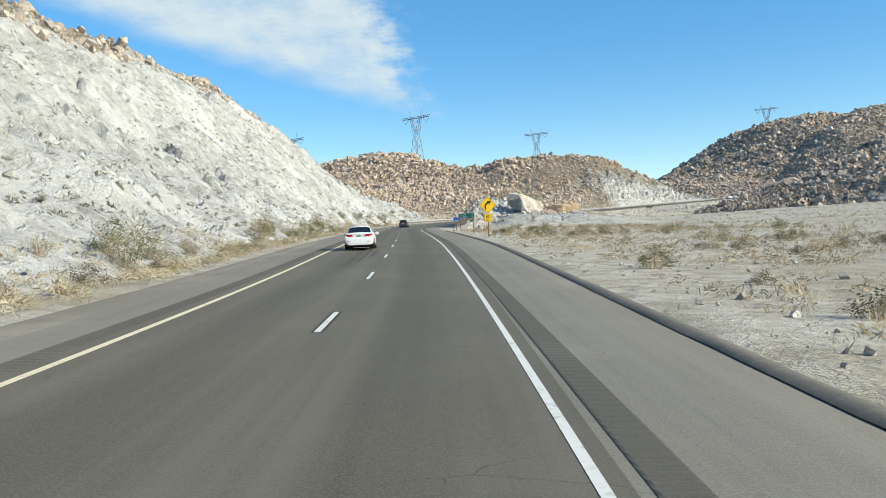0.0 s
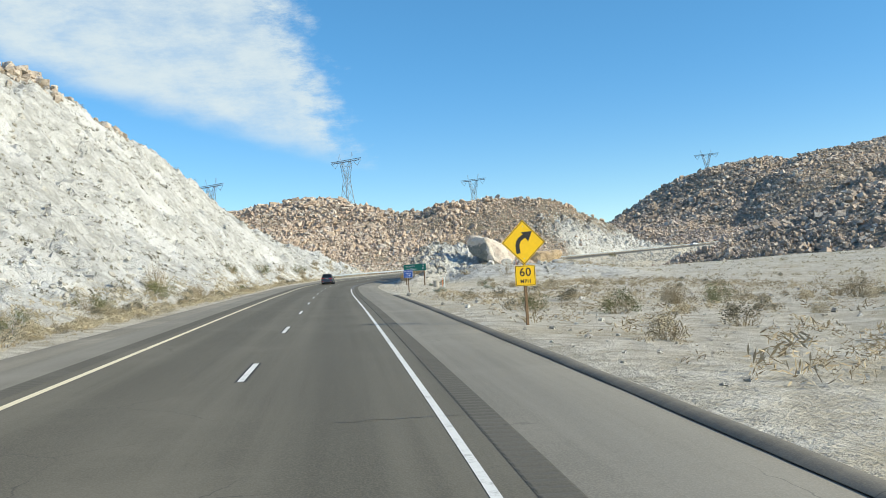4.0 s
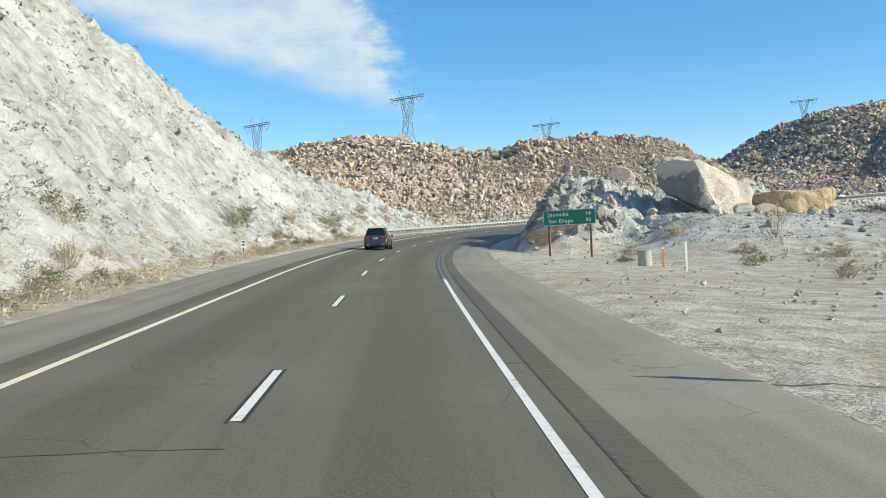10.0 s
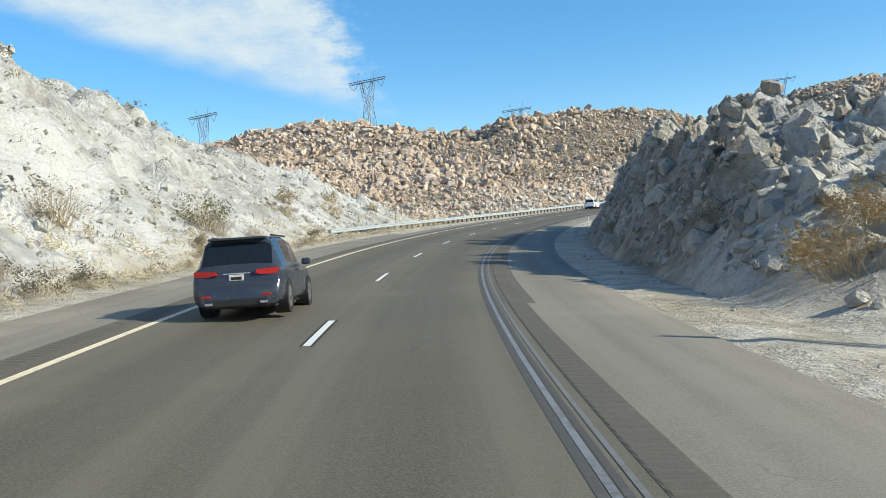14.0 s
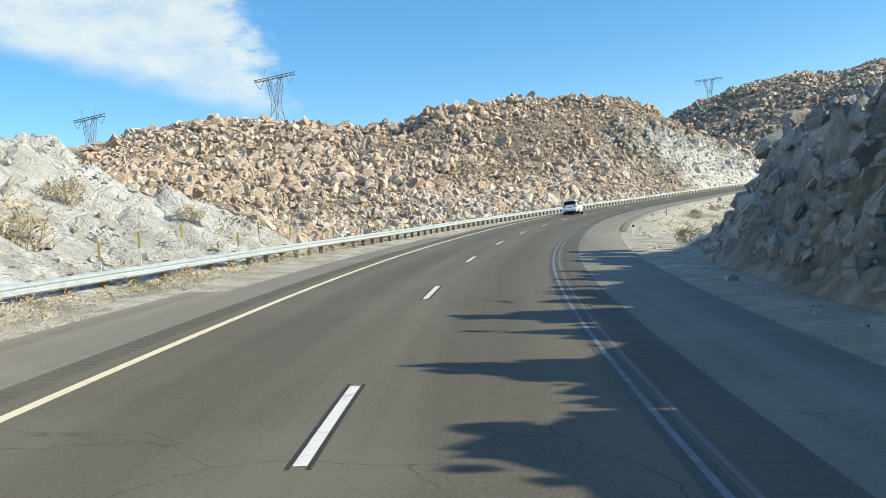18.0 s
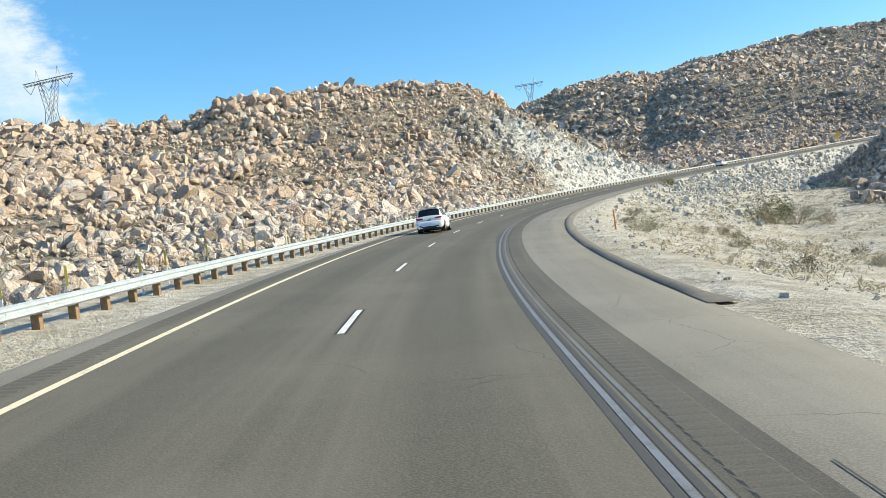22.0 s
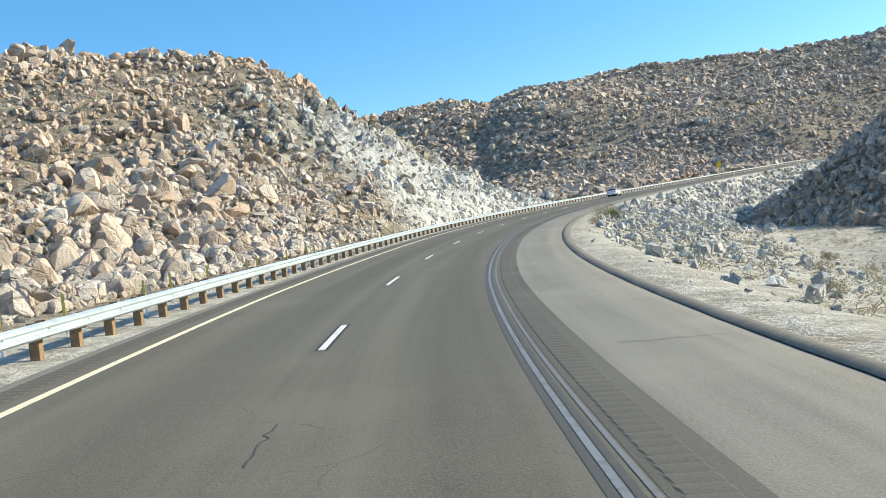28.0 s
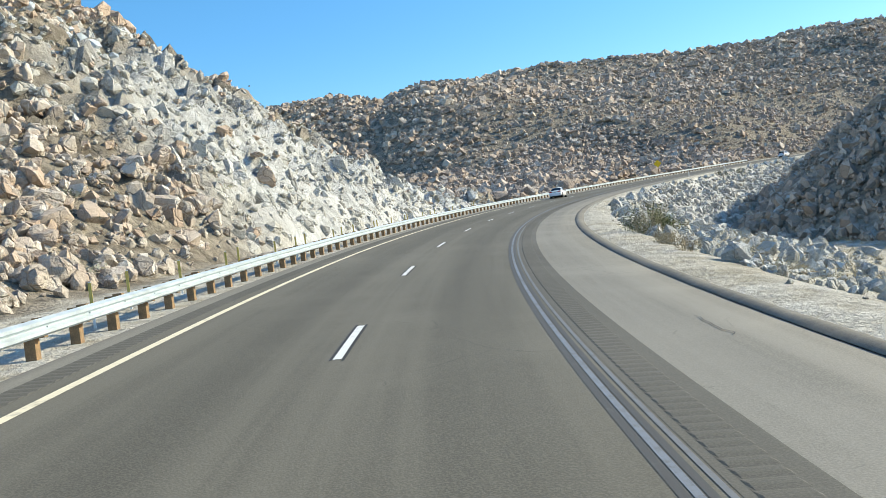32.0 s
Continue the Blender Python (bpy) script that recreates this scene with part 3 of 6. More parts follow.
    cut = np.minimum(1.5 * np.maximum(0, o - 9.7 + 0.7 * fbm(x, y, 6, 3, 71)), np.interp(s, (200, 225, 248, 262, 285), (4.6, 5.2, 6.4, 4.9, 3.4))) - 0.08 * np.maximum(0, o - 24)
    cut = cut + np.clip((o - 9.2) / 4, 0, 1) * (1.5 * (crags(x, y, 5, 75) - 0.45) + 0.6 * (crags(x, y, 1.8, 79) - 0.4) + 1.9 * fracture(x, y, 2.4, 23) + 1.2 * fracture(x, y, 1.2, 27) + 0.6 * fbm(x, y, 7, 3, 73))
    rubble = 3.0 * ramp(o, 15, 24) * (1 - ramp(o, 34, 62)) * ramp(s, 188, 206) * (1 - ramp(s, 265, 300))
    base = base + np.maximum(np.maximum(0, cut) * win, rubble * (1 + 0.3 * fbm(x, y, 4, 3, 77)))
    fd = foot_distance(x, y)
    dd = np.maximum(0, fd)
    steep = 0.55 + 0.45 * ramp(y, 395, 465)
    hill = steep * np.interp(dd, (0, 8, 14, 34, 60, 130, 300, 900), (0, 5.5, 9.5, 22, 34, 50, 66, 85)) + np.clip(dd / 15, 0, 1) * (5 * fbm(x, y, 45, 4, 81) + 1.2 * fbm(x, y, 9, 3, 83))
    on_right = base + hill
    z = np.where(o < 0, on_left, on_right)
    # the right-hand cut's face is coloured darker than its top, shade painted in
    rock = np.where(o < 0, np.where((s < 292) & (spur >= ridge - 0.5), ramp(d + 5 * fbm(x, y, 10, 3, 91) - np.interp(s, (100, 150, 175, 203, 222), (5, 3, -4, -3, 30)), 27, 33), 1 - ramp(s, 444, 470) * (1 - ramp(s, 535, 550)) * (1 - ramp(left + 8 * fbm(x, y, 12, 3, 97), 16, 36)) * 0.68), np.maximum(ramp(fd, -2, 4), win * (0.6 - 0.42 * ramp(o, 12.5, 18))))
    sandy = np.where(o < 0, 1 - ramp(left + 1.2 * fbm(x, y, 3, 3, 93), 8.6, 10.6), (1 - ramp(fd, -3, 6)) * (1 - win * ramp(o, 8.5, 10)) * (1 - 0.8 * ramp(rubble, 0.3, 1.5)) * (1 - 0.8 * ramp(s, 520, 545) * (1 - ramp(s, 640, 680)) * ramp(r, 1.5, 3)))
    z = np.where(np.abs(o) < 7.6, zr - 0.25, z) - FALL * x
    return z, rock, sandy


def ground_z(x, y):
    return terrain(np.array([float(x)]), np.array([float(y)]))[0][0]


# ---- helpers for things ----


def shade(me, mat, smooth=True):
    if mat:
        me.materials.append(mat)
    if smooth:
        me.polygons.foreach_set("use_smooth", np.ones(len(me.polygons), bool))
    me.update()
    return me


def np_mesh(name, v, f, mat=None, smooth=True):
    me = bpy.data.meshes.new(name)
    me.from_pydata(np.asarray(v, float), [], np.asarray(f))
    return shade(me, mat, smooth)


def part(name, bm, mat, parent, label="", smooth=False):
    me = bpy.data.meshes.new(name)
    bm.to_mesh(me)
    bm.free()
    ob = new(name, shade(me, mat, smooth))
    ob.parent = parent
    if label:
        tagged(ob, label)
    return ob


def share(name, me, parent, m=None):
    ob = new(name, me)
    ob.parent = parent
    if m is not None:
        ob.matrix_basis = m
    return ob


def thing(name, m, label, category, group=""):
    ob = new(name)
    ob.matrix_world = m
    return tagged(ob, label, category, group)


def box(sx, sy, sz, at=(0, 0, 0), bevel=0.0, m=None):
    """A bevelled block of full sizes with its middle at a point."""
    bm = bmesh.new()
    bmesh.ops.create_cube(bm, size=1)
    bmesh.ops.scale(bm, vec=(sx, sy, sz), verts=bm.verts)
    if bevel:
        bmesh.ops.bevel(bm, geom=bm.edges[:], offset=bevel, segments=2, affect="EDGES", profile=0.6)
    bmesh.ops.transform(bm, matrix=Matrix.Translation(at) @ (m or Matrix()), verts=bm.verts)
    return bm


def rod(a, b, r, sides=6, r2=None):
    a, b = Vector(a), Vector(b)
    bm = bmesh.new()
    bmesh.ops.create_cone(bm, cap_ends=True, segments=sides, radius1=r, radius2=r if r2 is None else r2, depth=(b - a).length)
    bmesh.ops.transform(bm, matrix=Matrix.Translation((a + b) / 2) @ (b - a).to_track_quat("Z", "Y").to_matrix().to_4x4(), verts=bm.verts)
    return bm


def merged(*many):
    out = bmesh.new()
    for b in many:
        me = bpy.data.meshes.new("piece")
        b.to_mesh(me)
        b.free()
        out.from_mesh(me)
        bpy.data.meshes.remove(me)
    return out


def prism(outline, depth, m=None):
    """An upright plate: an outline in x and z, depth along y, its face towards -y at y = 0."""
    bm = bmesh.new()
    front = [bm.verts.new((x, 0, z)) for x, z in outline]
    back = [bm.verts.new((x, depth, z)) for x, z in outline]
    bm.faces.new(front)
    bm.faces.new(back[::-1])
    n = len(outline)
    for i in range(n):
        bm.faces.new((front[i], back[i], back[(i + 1) % n], front[(i + 1) % n]))
    bmesh.ops.recalc_face_normals(bm, faces=bm.faces)
    if m:
        bmesh.ops.transform(bm, matrix=m, verts=bm.verts)
    return bm


def rounded(w, h, r, cx=0.0, cz=0.0, n=5):
    pts = []
    for qx, qz, a0 in ((1, 1, 0), (-1, 1, 90), (-1, -1, 180), (1, -1, 270)):
        for k in range(n + 1):
            a = radians(a0 + 90 * k / n)
            pts.append((cx + qx * (w / 2 - r) + r * math.cos(a), cz + qz * (h / 2 - r) + r * math.sin(a)))
    return pts


def lettering(text, height, depth=0.004, spacing=1.0):
    """Upright letters in the built-in font as a bmesh, their middle at the origin, facing -y."""
    cu = bpy.data.curves.new("letters", "FONT")
    cu.body, cu.size, cu.extrude, cu.align_x, cu.align_y, cu.space_character, cu.resolution_u = text, height / 0.70, depth / 2, "CENTER", "CENTER", spacing, 3
    cu.offset = height * 0.012
    ob = bpy.data.objects.new("letters", cu)
    scene.collection.objects.link(ob)
    me = bpy.data.meshes.new_from_object(ob.evaluated_get(bpy.context.evaluated_depsgraph_get()))
    bm = bmesh.new()
    bm.from_mesh(me)
    bpy.data.objects.remove(ob)
    bpy.data.meshes.remove(me)
    bmesh.ops.rotate(bm, cent=(0, 0, 0), matrix=Matrix.Rotation(radians(90), 3, "X"), verts=bm.verts)
    return bm


def beside(s, o, up=None, turn=0.0):
    """The pose of a thing that stands beside the road and faces oncoming cars; up: above the road, or on the land."""
    p = on_road(s, o)
    z = ground_z(p[0], p[1]) if up is None else p[2] + up
    return pose(p[0], p[1], z, 0, 0, -math.degrees(float(np.interp(s, SL, HD))) + turn)


def with_fields(me, rock, sand):
    for name, v in (("rock", rock), ("sand", sand)):
        at = me.attributes.new(name, "FLOAT", "POINT")
        at.data.foreach_set("value", np.asarray(v, np.float32))


def grid_faces(n, m):
    i = np.arange(n * m).reshape(n, m)
    return np.stack([i[:-1, :-1], i[1:, :-1], i[1:, 1:], i[:-1, 1:]], -1).reshape(-1, 4)


# ---- ground ----
xs = np.concatenate([[-4500, -3200, -2200, -1500, -1000, -750, -600, -500, -420], np.arange(-360, -150, 12), np.arange(-150, 420, 3.5), np.arange(420, 800, 12), [860, 1000, 1300, 1800, 2600, 3600, 4500]])
ys = np.concatenate([[-4500, -3000, -1800, -1000, -600, -350, -220, -150], np.arange(-100, 260, 6), np.arange(260, 660, 3.5), np.arange(660, 1150, 9), [1200, 1350, 1600, 2000, 2700, 3600, 4500]])
gx, gy = np.meshgrid(xs, ys, indexing="ij")
sx_, ox_ = to_road(gx, gy)
gz, rk, sd = terrain(gx.ravel(), gy.ravel(), sx_, ox_)
dip = ramp(ox_, -69, -64) * (1 - ramp(ox_, 38, 43)) * ramp(sx_, -52, -46) * (1 - ramp(sx_, 838, 846))
gz = gz - 2.6 * dip
me = np_mesh("ground", np.stack([gx.ravel(), gy.ravel(), gz], -1), grid_faces(len(xs), len(ys))[:, ::-1], GROUND)
with_fields(me, rk, sd)
tagged(new("ground", me), "pale sandy desert ground with granite hills", "ground", kind="structure")


def verge(name, o_list, label):
    s = np.concatenate([np.arange(-58, 470, 0.62), np.arange(470, 852, 1.3)])
    S, O = np.meshgrid(s, o_list, indexing="ij")
    p = on_road(S, O).reshape(-1, 3)
    z, rock, sand = terrain(p[:, 0], p[:, 1], S.ravel(), O.ravel())
    near = np.abs(O.ravel()) < 7.6
    p[:, 2] = np.where(near, p[:, 2] - 0.06 * ramp(np.abs(O.ravel()), 5, 5.6), z)
    f = grid_faces(*S.shape)
    me = np_mesh(name, p, f[:, ::-1] if o_list[1] > o_list[0] else f, GROUND)
    with_fields(me, rock, sand)
    me.set_sharp_from_angle(angle=radians(28))
    return tagged(new(name, me), label, "roadside", kind="structure")


verge("roadside_cut", -np.concatenate([[5.3, 6.0, 6.8, 7.7, 8.3], np.arange(8.8, 40, 0.55), np.arange(40, 71, 1.0)]), "steep white granite cut slope beside the road")
verge("roadside_wash", np.concatenate([[6.9, 7.3, 7.7, 8.2], np.arange(8.7, 26, 0.55), np.arange(26, 45.5, 1.1)]), "pale gravel verge and sandy wash beside the road")

# ---- road ----


def lane_shift(s):
    """How far the painted lines lie outwards of the road's own middle through the bend."""
    return np.interp(s, (296, 330, 350, 392, 415, 450, 480), (0, 0.2, 0.4, 0.4, 0.2, 0.1, 0))


def edge_shift(s):
    """The same for the outer edge line and its strip."""
    return lane_shift(s) + np.interp(s, (-10, 40, 270, 300, 345, 375, 420, 470, 520), (0, 0.22, 0.26, 0.1, 0.15, 0.27, 0.27, 0.15, 0))


def ribbon(name, offsets, ups, s, mat, smooth=True, painted=None):
    """A strip along the road with a cross-section of offsets and heights."""
    S, O = np.meshgrid(s, offsets, indexing="ij")
    U = np.broadcast_to(np.asarray(ups, float), S.shape)
    p = on_road(S, O - painted(S) if painted else O) + np.stack([0 * U, 0 * U, U], -1)
    me = np_mesh(name, p.reshape(-1, 3), grid_faces(*S.shape)[:, ::-1], mat, smooth)
    uv = me.uv_layers.new(name="lane")
    idx = np.empty(len(me.loops), int)
    me.loops.foreach_get("vertex_index", idx)
    uv.data.foreach_set("uv", np.stack([O.ravel()[idx], S.ravel()[idx]], -1).astype(np.float32).ravel())
    return me


every = np.arange(-58, 851, 1.5)
road = tagged(new("road", ribbon("road", (-4.6, -3.66, -1.83, 0, 1.83, 3.66, 3.9), 0.0, every, LANE)), "two-lane grey asphalt highway with worn wheel tracks", "road", kind="structure")
shoulder_l = tagged(new("shoulder_outer", ribbon("shoulder_outer", (-5.95, -5.7, -4.6), (-0.018, -0.012, -0.004), np.arange(-58, 301, 1.5), SHOULDER)), "narrow asphalt shoulder beside the yellow line", "shoulder", kind="structure")
shoulder_bend = tagged(new("shoulder_outer", ribbon("shoulder_outer", (-5.5, -5.25, -5.0, -4.6), (-0.09, -0.014, -0.008, -0.004), np.arange(300.5, 851, 1.5), SHOULDER)), "narrow asphalt shoulder beside the guardrail", "shoulder", kind="structure")
edge_l = tagged(new("shoulder_edge", ribbon("shoulder_edge", (-7.55, -7.2, -6.6, -5.95), (-0.14, -0.035, -0.028, -0.018), np.arange(-58, 262, 1.5), DUSTY)), "dusty broken edge of the asphalt shoulder", "shoulder", kind="structure")
shoulder_r = tagged(new("shoulder_inner", ribbon("shoulder_inner", (3.9, 5.4, 6.9, 7.15), (-0.004, -0.01, -0.016, -0.15), every, SHOULDER)), "wide pale asphalt shoulder with cracks", "shoulder", kind="structure")
share("edge_line", ribbon("edge_line_yellow", (-3.75, -3.58), 0.006, every, YELLOW_PAINT, painted=lane_shift), road)["label"] = "worn yellow edge line"
share("edge_line", ribbon("edge_line_white", (3.60, 3.72), 0.006, np.arange(-58, 166, 1.5), WHITE_PAINT, painted=edge_shift), road)["label"] = "worn white edge line"
share("edge_line", ribbon("edge_line_thin", (3.62, 3.70), 0.006, np.arange(164.5, 850, 1.5), FADED_PAINT, painted=edge_shift), road)["label"] = "thin faded white edge line"
share("edge_line", ribbon("edge_line_old", (3.86, 3.92), 0.006, np.arange(160, 470, 1.5), OLD_PAINT, painted=edge_shift), road)["label"] = "faded older white edge line"
for o0, o1 in ((3.51, 3.6), (3.72, 3.80)):
    share("tar_seam", ribbon("tar_seam", (o0, o1), 0.004, np.arange(164.5, 560, 1.5), TAR_SEAM, painted=edge_shift), road)["label"] = "dark worn tar seam beside the edge line"
for k in range(-3, 56):
    a = 3.0 + 15.0 * k
    share("lane_dash", ribbon("lane_dash", (-0.065, 0.065), 0.008, np.linspace(a, a + 3.75, 4), WHITE_PAINT, painted=lane_shift), road)
    for o in (-0.095, 0.095):
        share("dash_edge", ribbon("dash_edge", (o - 0.022, o + 0.022), 0.005, np.linspace(a - 0.1, a + 3.9, 4), BLACK_PAINT, painted=lane_shift), road)


TYRE_MARK = paint_material("tyre_marks", (0.05, 0.047, 0.04), (0.125, 0.117, 0.098))
SEAL = plain("crack_sealant", (0.06, 0.057, 0.05), 0.65)
for o, s0, s1 in ((-1.55, 26, 47), (-1.15, 30, 44), (-0.75, 34, 43)):
    q = np.linspace(s0, s1, 12)
    share("skid_mark", ribbon("skid_mark", (o - 0.07, o + 0.07), 0.004, q, TYRE_MARK), road)["label"] = "faint dark tyre mark"
rk_ = random.Random(4)
for k in range(26):
    # short sealed cracks across or along the lanes
    s0, o0 = rk_.uniform(0, 470), rk_.uniform(-3.2, 6.4)
    along = rk_.random() < 0.35
    n = 9
    S_ = s0 + np.linspace(0, rk_.uniform(0.8, 3.0) if along else 0.25, n) + np.array([rk_.gauss(0, 0.05) for _ in range(n)])
    O_ = o0 + (np.array([rk_.gauss(0, 0.03) for _ in range(n)]) if along else np.linspace(0, rk_.uniform(0.7, 2.4), n))
    w = 0.011
    a_, b_ = (on_road(S_, O_ - w, 0.005), on_road(S_, O_ + w, 0.005)) if along else (on_road(S_ - w, O_, 0.005), on_road(S_ + w, O_, 0.005))
    v_ = np.stack([a_, b_], 1).reshape(-1, 3)
    f_ = grid_faces(n, 2)
    share("crack_seal", np_mesh("crack_seal", v_, f_[:, ::-1] if along else f_, SEAL), road if o0 < 3.5 else shoulder_r)


# a tangle of sealed cracks beside the edge line, and the darker strip that it was laid in
for k in range(16):
    s0, o0, along = 331 + 0.9 * k + rk_.uniform(-0.4, 0.4), rk_.uniform(2.4, 3.2), k % 3 == 0
    n = 8
    S_ = s0 + np.linspace(0, 3.5 if along else 0.3, n) + np.array([rk_.gauss(0, 0.07) for _ in range(n)])
    O_ = o0 + (np.array([rk_.gauss(0, 0.05) for _ in range(n)]) if along else np.linspace(0, rk_.uniform(0.3, 0.9), n))
    w = 0.012
    a_, b_ = (on_road(S_, O_ - w, 0.011), on_road(S_, O_ + w, 0.011)) if along else (on_road(S_ - w, O_, 0.011), on_road(S_ + w, O_, 0.011))
    f_ = grid_faces(n, 2)
    share("crack_seal", np_mesh("crack_seal", np.stack([a_, b_], 1).reshape(-1, 3), f_[:, ::-1] if along else f_, SEAL), road)
share("edge_strip", ribbon("edge_strip", (3.95, 4.72), 0.003, np.arange(205, 850, 1.5), RUMBLE, painted=edge_shift), shoulder_r)["label"] = "darker strip of older asphalt"


def rumble(name, o0, o1, s0, s1, shift):
    s = np.arange(s0, s1, 0.15)
    wave = 0.016 - 0.011 * ((np.arange(len(s)) % 2) == 0)
    S, O = np.meshgrid(s, (o0, o0 + 0.03, o1 - 0.03, o1), indexing="ij")
    O = O - shift(S)
    U = np.stack([wave * 0 + 0.004, wave, wave, wave * 0 + 0.004], -1)
    p = on_road(S, O) + np.stack([0 * U, 0 * U, U], -1)
    me = np_mesh(name, p.reshape(-1, 3), grid_faces(*S.shape)[:, ::-1], RUMBLE, False)
    me.uv_layers.new(name="lane")
    return me


tagged(share("rumble_strip", rumble("rumble_strip", -4.55, -4.05, -40, 520, lane_shift), shoulder_l), "ground-in rumble strip", kind="stuff")
tagged(share("rumble_strip", rumble("rumble_strip", 4.05, 4.5, -40, 520, edge_shift), shoulder_r), "ground-in rumble strip", kind="stuff")


def dike(s0, s1):
    """A low rolled asphalt kerb with drooping ends."""
    s = np.arange(s0, s1, 0.7)
    fade = ramp(np.minimum(s - s0, s1 - s), 0, 3)
    S, O = np.meshgrid(s, (6.80, 6.85, 6.94, 7.03, 7.16, 7.42), indexing="ij")
    O = O + 0.025 * fbm(S, O * 9, 1.6, 3, 211)
    U = fade[:, None] * np.array((0.0, 0.03, 0.062, 0.066, 0.045, -0.08))[None, :] * (1 + 0.3 * fbm(S, O * 7, 2.5, 3, 213)) + 0.002
    p = on_road(S, O) + np.stack([0 * U, 0 * U, U], -1)
    me = np_mesh("asphalt_dike", p.reshape(-1, 3), grid_faces(*S.shape)[:, ::-1], DIKE)
    me.uv_layers.new(name="lane")
    return tagged(new("kerb", me), "low dark rolled asphalt kerb along the shoulder", "kerb", kind="structure")


dike(-55, 128)
dike(304, 838)

# ---- stones ----


def simple_block(seed):
    """A small chip: an uneven box of twelve faces."""
    r = random.Random(seed)
    v = np.array([(x * r.uniform(0.5, 1), y * r.uniform(0.5, 1), z * r.uniform(0.4, 1)) for x in (-1, 1) for y in (-1, 1) for z in (-1, 1)])
    f = np.array([(0, 1, 3), (0, 3, 2), (4, 6, 7), (4, 7, 5), (0, 4, 5), (0, 5, 1), (2, 3, 7), (2, 7, 6), (0, 2, 6), (0, 6, 4), (1, 5, 7), (1, 7, 3)])
    return v, f


def stone_shape(seed, detail=1, cuts=9, squash=(1, 0.85, 0.75), depth=(0.45, 0.85)):
    """A broken granite block: a ball cut flat by random planes, a little uneven."""
    rnd = random.Random(seed)
    bm = bmesh.new()
    bmesh.ops.create_icosphere(bm, subdivisions=max(1, detail), radius=1) if detail else bmesh.ops.create_icosphere(bm, subdivisions=1, radius=1)
    v = np.array([x.co for x in bm.verts])
    f = np.array([[q.index for q in x.verts] for x in bm.faces])
    bm.free()
    for _ in range(cuts):
        n = np.array([rnd.gauss(0, 1) for _ in range(3)])
        n /= np.linalg.norm(n)
        d = rnd.uniform(*depth)
        t = v @ n
        v = v - np.maximum(0, t - d)[:, None] * n
    if detail == 0:
        v, f = simple_block(seed)
    if detail > 1:
        for i, q in enumerate(v):
            p = Vector(q)
            v[i] *= 1 + 0.06 * noise.fractal(p * 1.6 + Vector((seed, 0, 0)), 0.8, 2.1, 5) + 0.02 * noise.noise(p * 9)
    else:
        v = v * (1 + 0.07 * np.array([noise.noise(Vector(q) * 2.3 + Vector((seed, 5, 0))) for q in v]))[:, None]
    return v * np.array(squash), f


def scatter(name, shapes, at, size, mat, label, category, sink=0.25, upright=0.5, smooth=False, seed=0, uneven=0.0):
    """Many stones or shrubs joined in one mesh: shapes turned, scaled and set at points."""
    rng = np.random.default_rng(seed)
    n = len(at)
    which = rng.integers(0, len(shapes), n)
    yaw = rng.uniform(0, 2 * math.pi, n)
    tx, ty = rng.normal(0, upright, n), rng.normal(0, upright, n)
    stretch = rng.uniform(1 - uneven, 1 + uneven, (n, 3))
    vs, fs, base = [], [], 0
    for k, (v, f) in enumerate(shapes):
        q = np.nonzero(which == k)[0]
        if not len(q):
            continue
        cz_, sz_ = np.cos(yaw[q]), np.sin(yaw[q])
        ca, sa, cb, sb = np.cos(tx[q]), np.sin(tx[q]), np.cos(ty[q]), np.sin(ty[q])
        x, y, z = (np.broadcast_to(v[:, i], (len(q), len(v))) * stretch[q, i, None] for i in range(3))
        y, z = y * ca[:, None] - z * sa[:, None], y * sa[:, None] + z * ca[:, None]
        x, z = x * cb[:, None] + z * sb[:, None], -x * sb[:, None] + z * cb[:, None]
        x, y = x * cz_[:, None] - y * sz_[:, None], x * sz_[:, None] + y * cz_[:, None]
        w = np.stack([x, y, z], -1) * size[q][:, None, None]
        w += at[q][:, None, :]
        w[:, :, 2] += (size[q] * (0.5 - sink))[:, None] if sink is not None else 0
        vs.append(w.reshape(-1, 3))
        fs.append((f[None] + (np.arange(len(q)) * len(v))[:, None, None] + base).reshape(-1, f.shape[1]))
        base += len(q) * len(v)
    me = np_mesh(name, np.concatenate(vs), np.concatenate(fs), mat, smooth)
    if smooth:
        me.set_sharp_from_angle(angle=radians(smooth))
    ob = new(name, me)
    return tagged(ob, label, category, kind="stuff")


def sprinkle(n, box_, keep, seed):
    """Random points on the land inside a box that pass a test of (x, y, s, o, foot distance)."""
    rng = np.random.default_rng(seed)
    x, y = rng.uniform(box_[0], box_[1], n), rng.uniform(box_[2], box_[3], n)
    s, o = to_road(x, y)
    k = keep(x, y, s, o, rng.uniform(0, 1, n))
    x, y, s, o = x[k], y[k], s[k], o[k]
    z = terrain(x, y, s, o)[0]
    return np.stack([x, y, z], -1), s, o


def sprinkle_road(n, s0, s1, o0, o1, seed, keep=None):
    rng = np.random.default_rng(seed)
    s, o = rng.uniform(s0, s1, n), rng.uniform(min(o0, o1), max(o0, o1), n)
    p = on_road(s, o)
    if keep is not None:
        k = keep(p[:, 0], p[:, 1], s, o, rng.uniform(0, 1, n))
        p, s, o = p[k], s[k], o[k]
    p[:, 2] = terrain(p[:, 0], p[:, 1], s, o)[0]
    return p, s, o


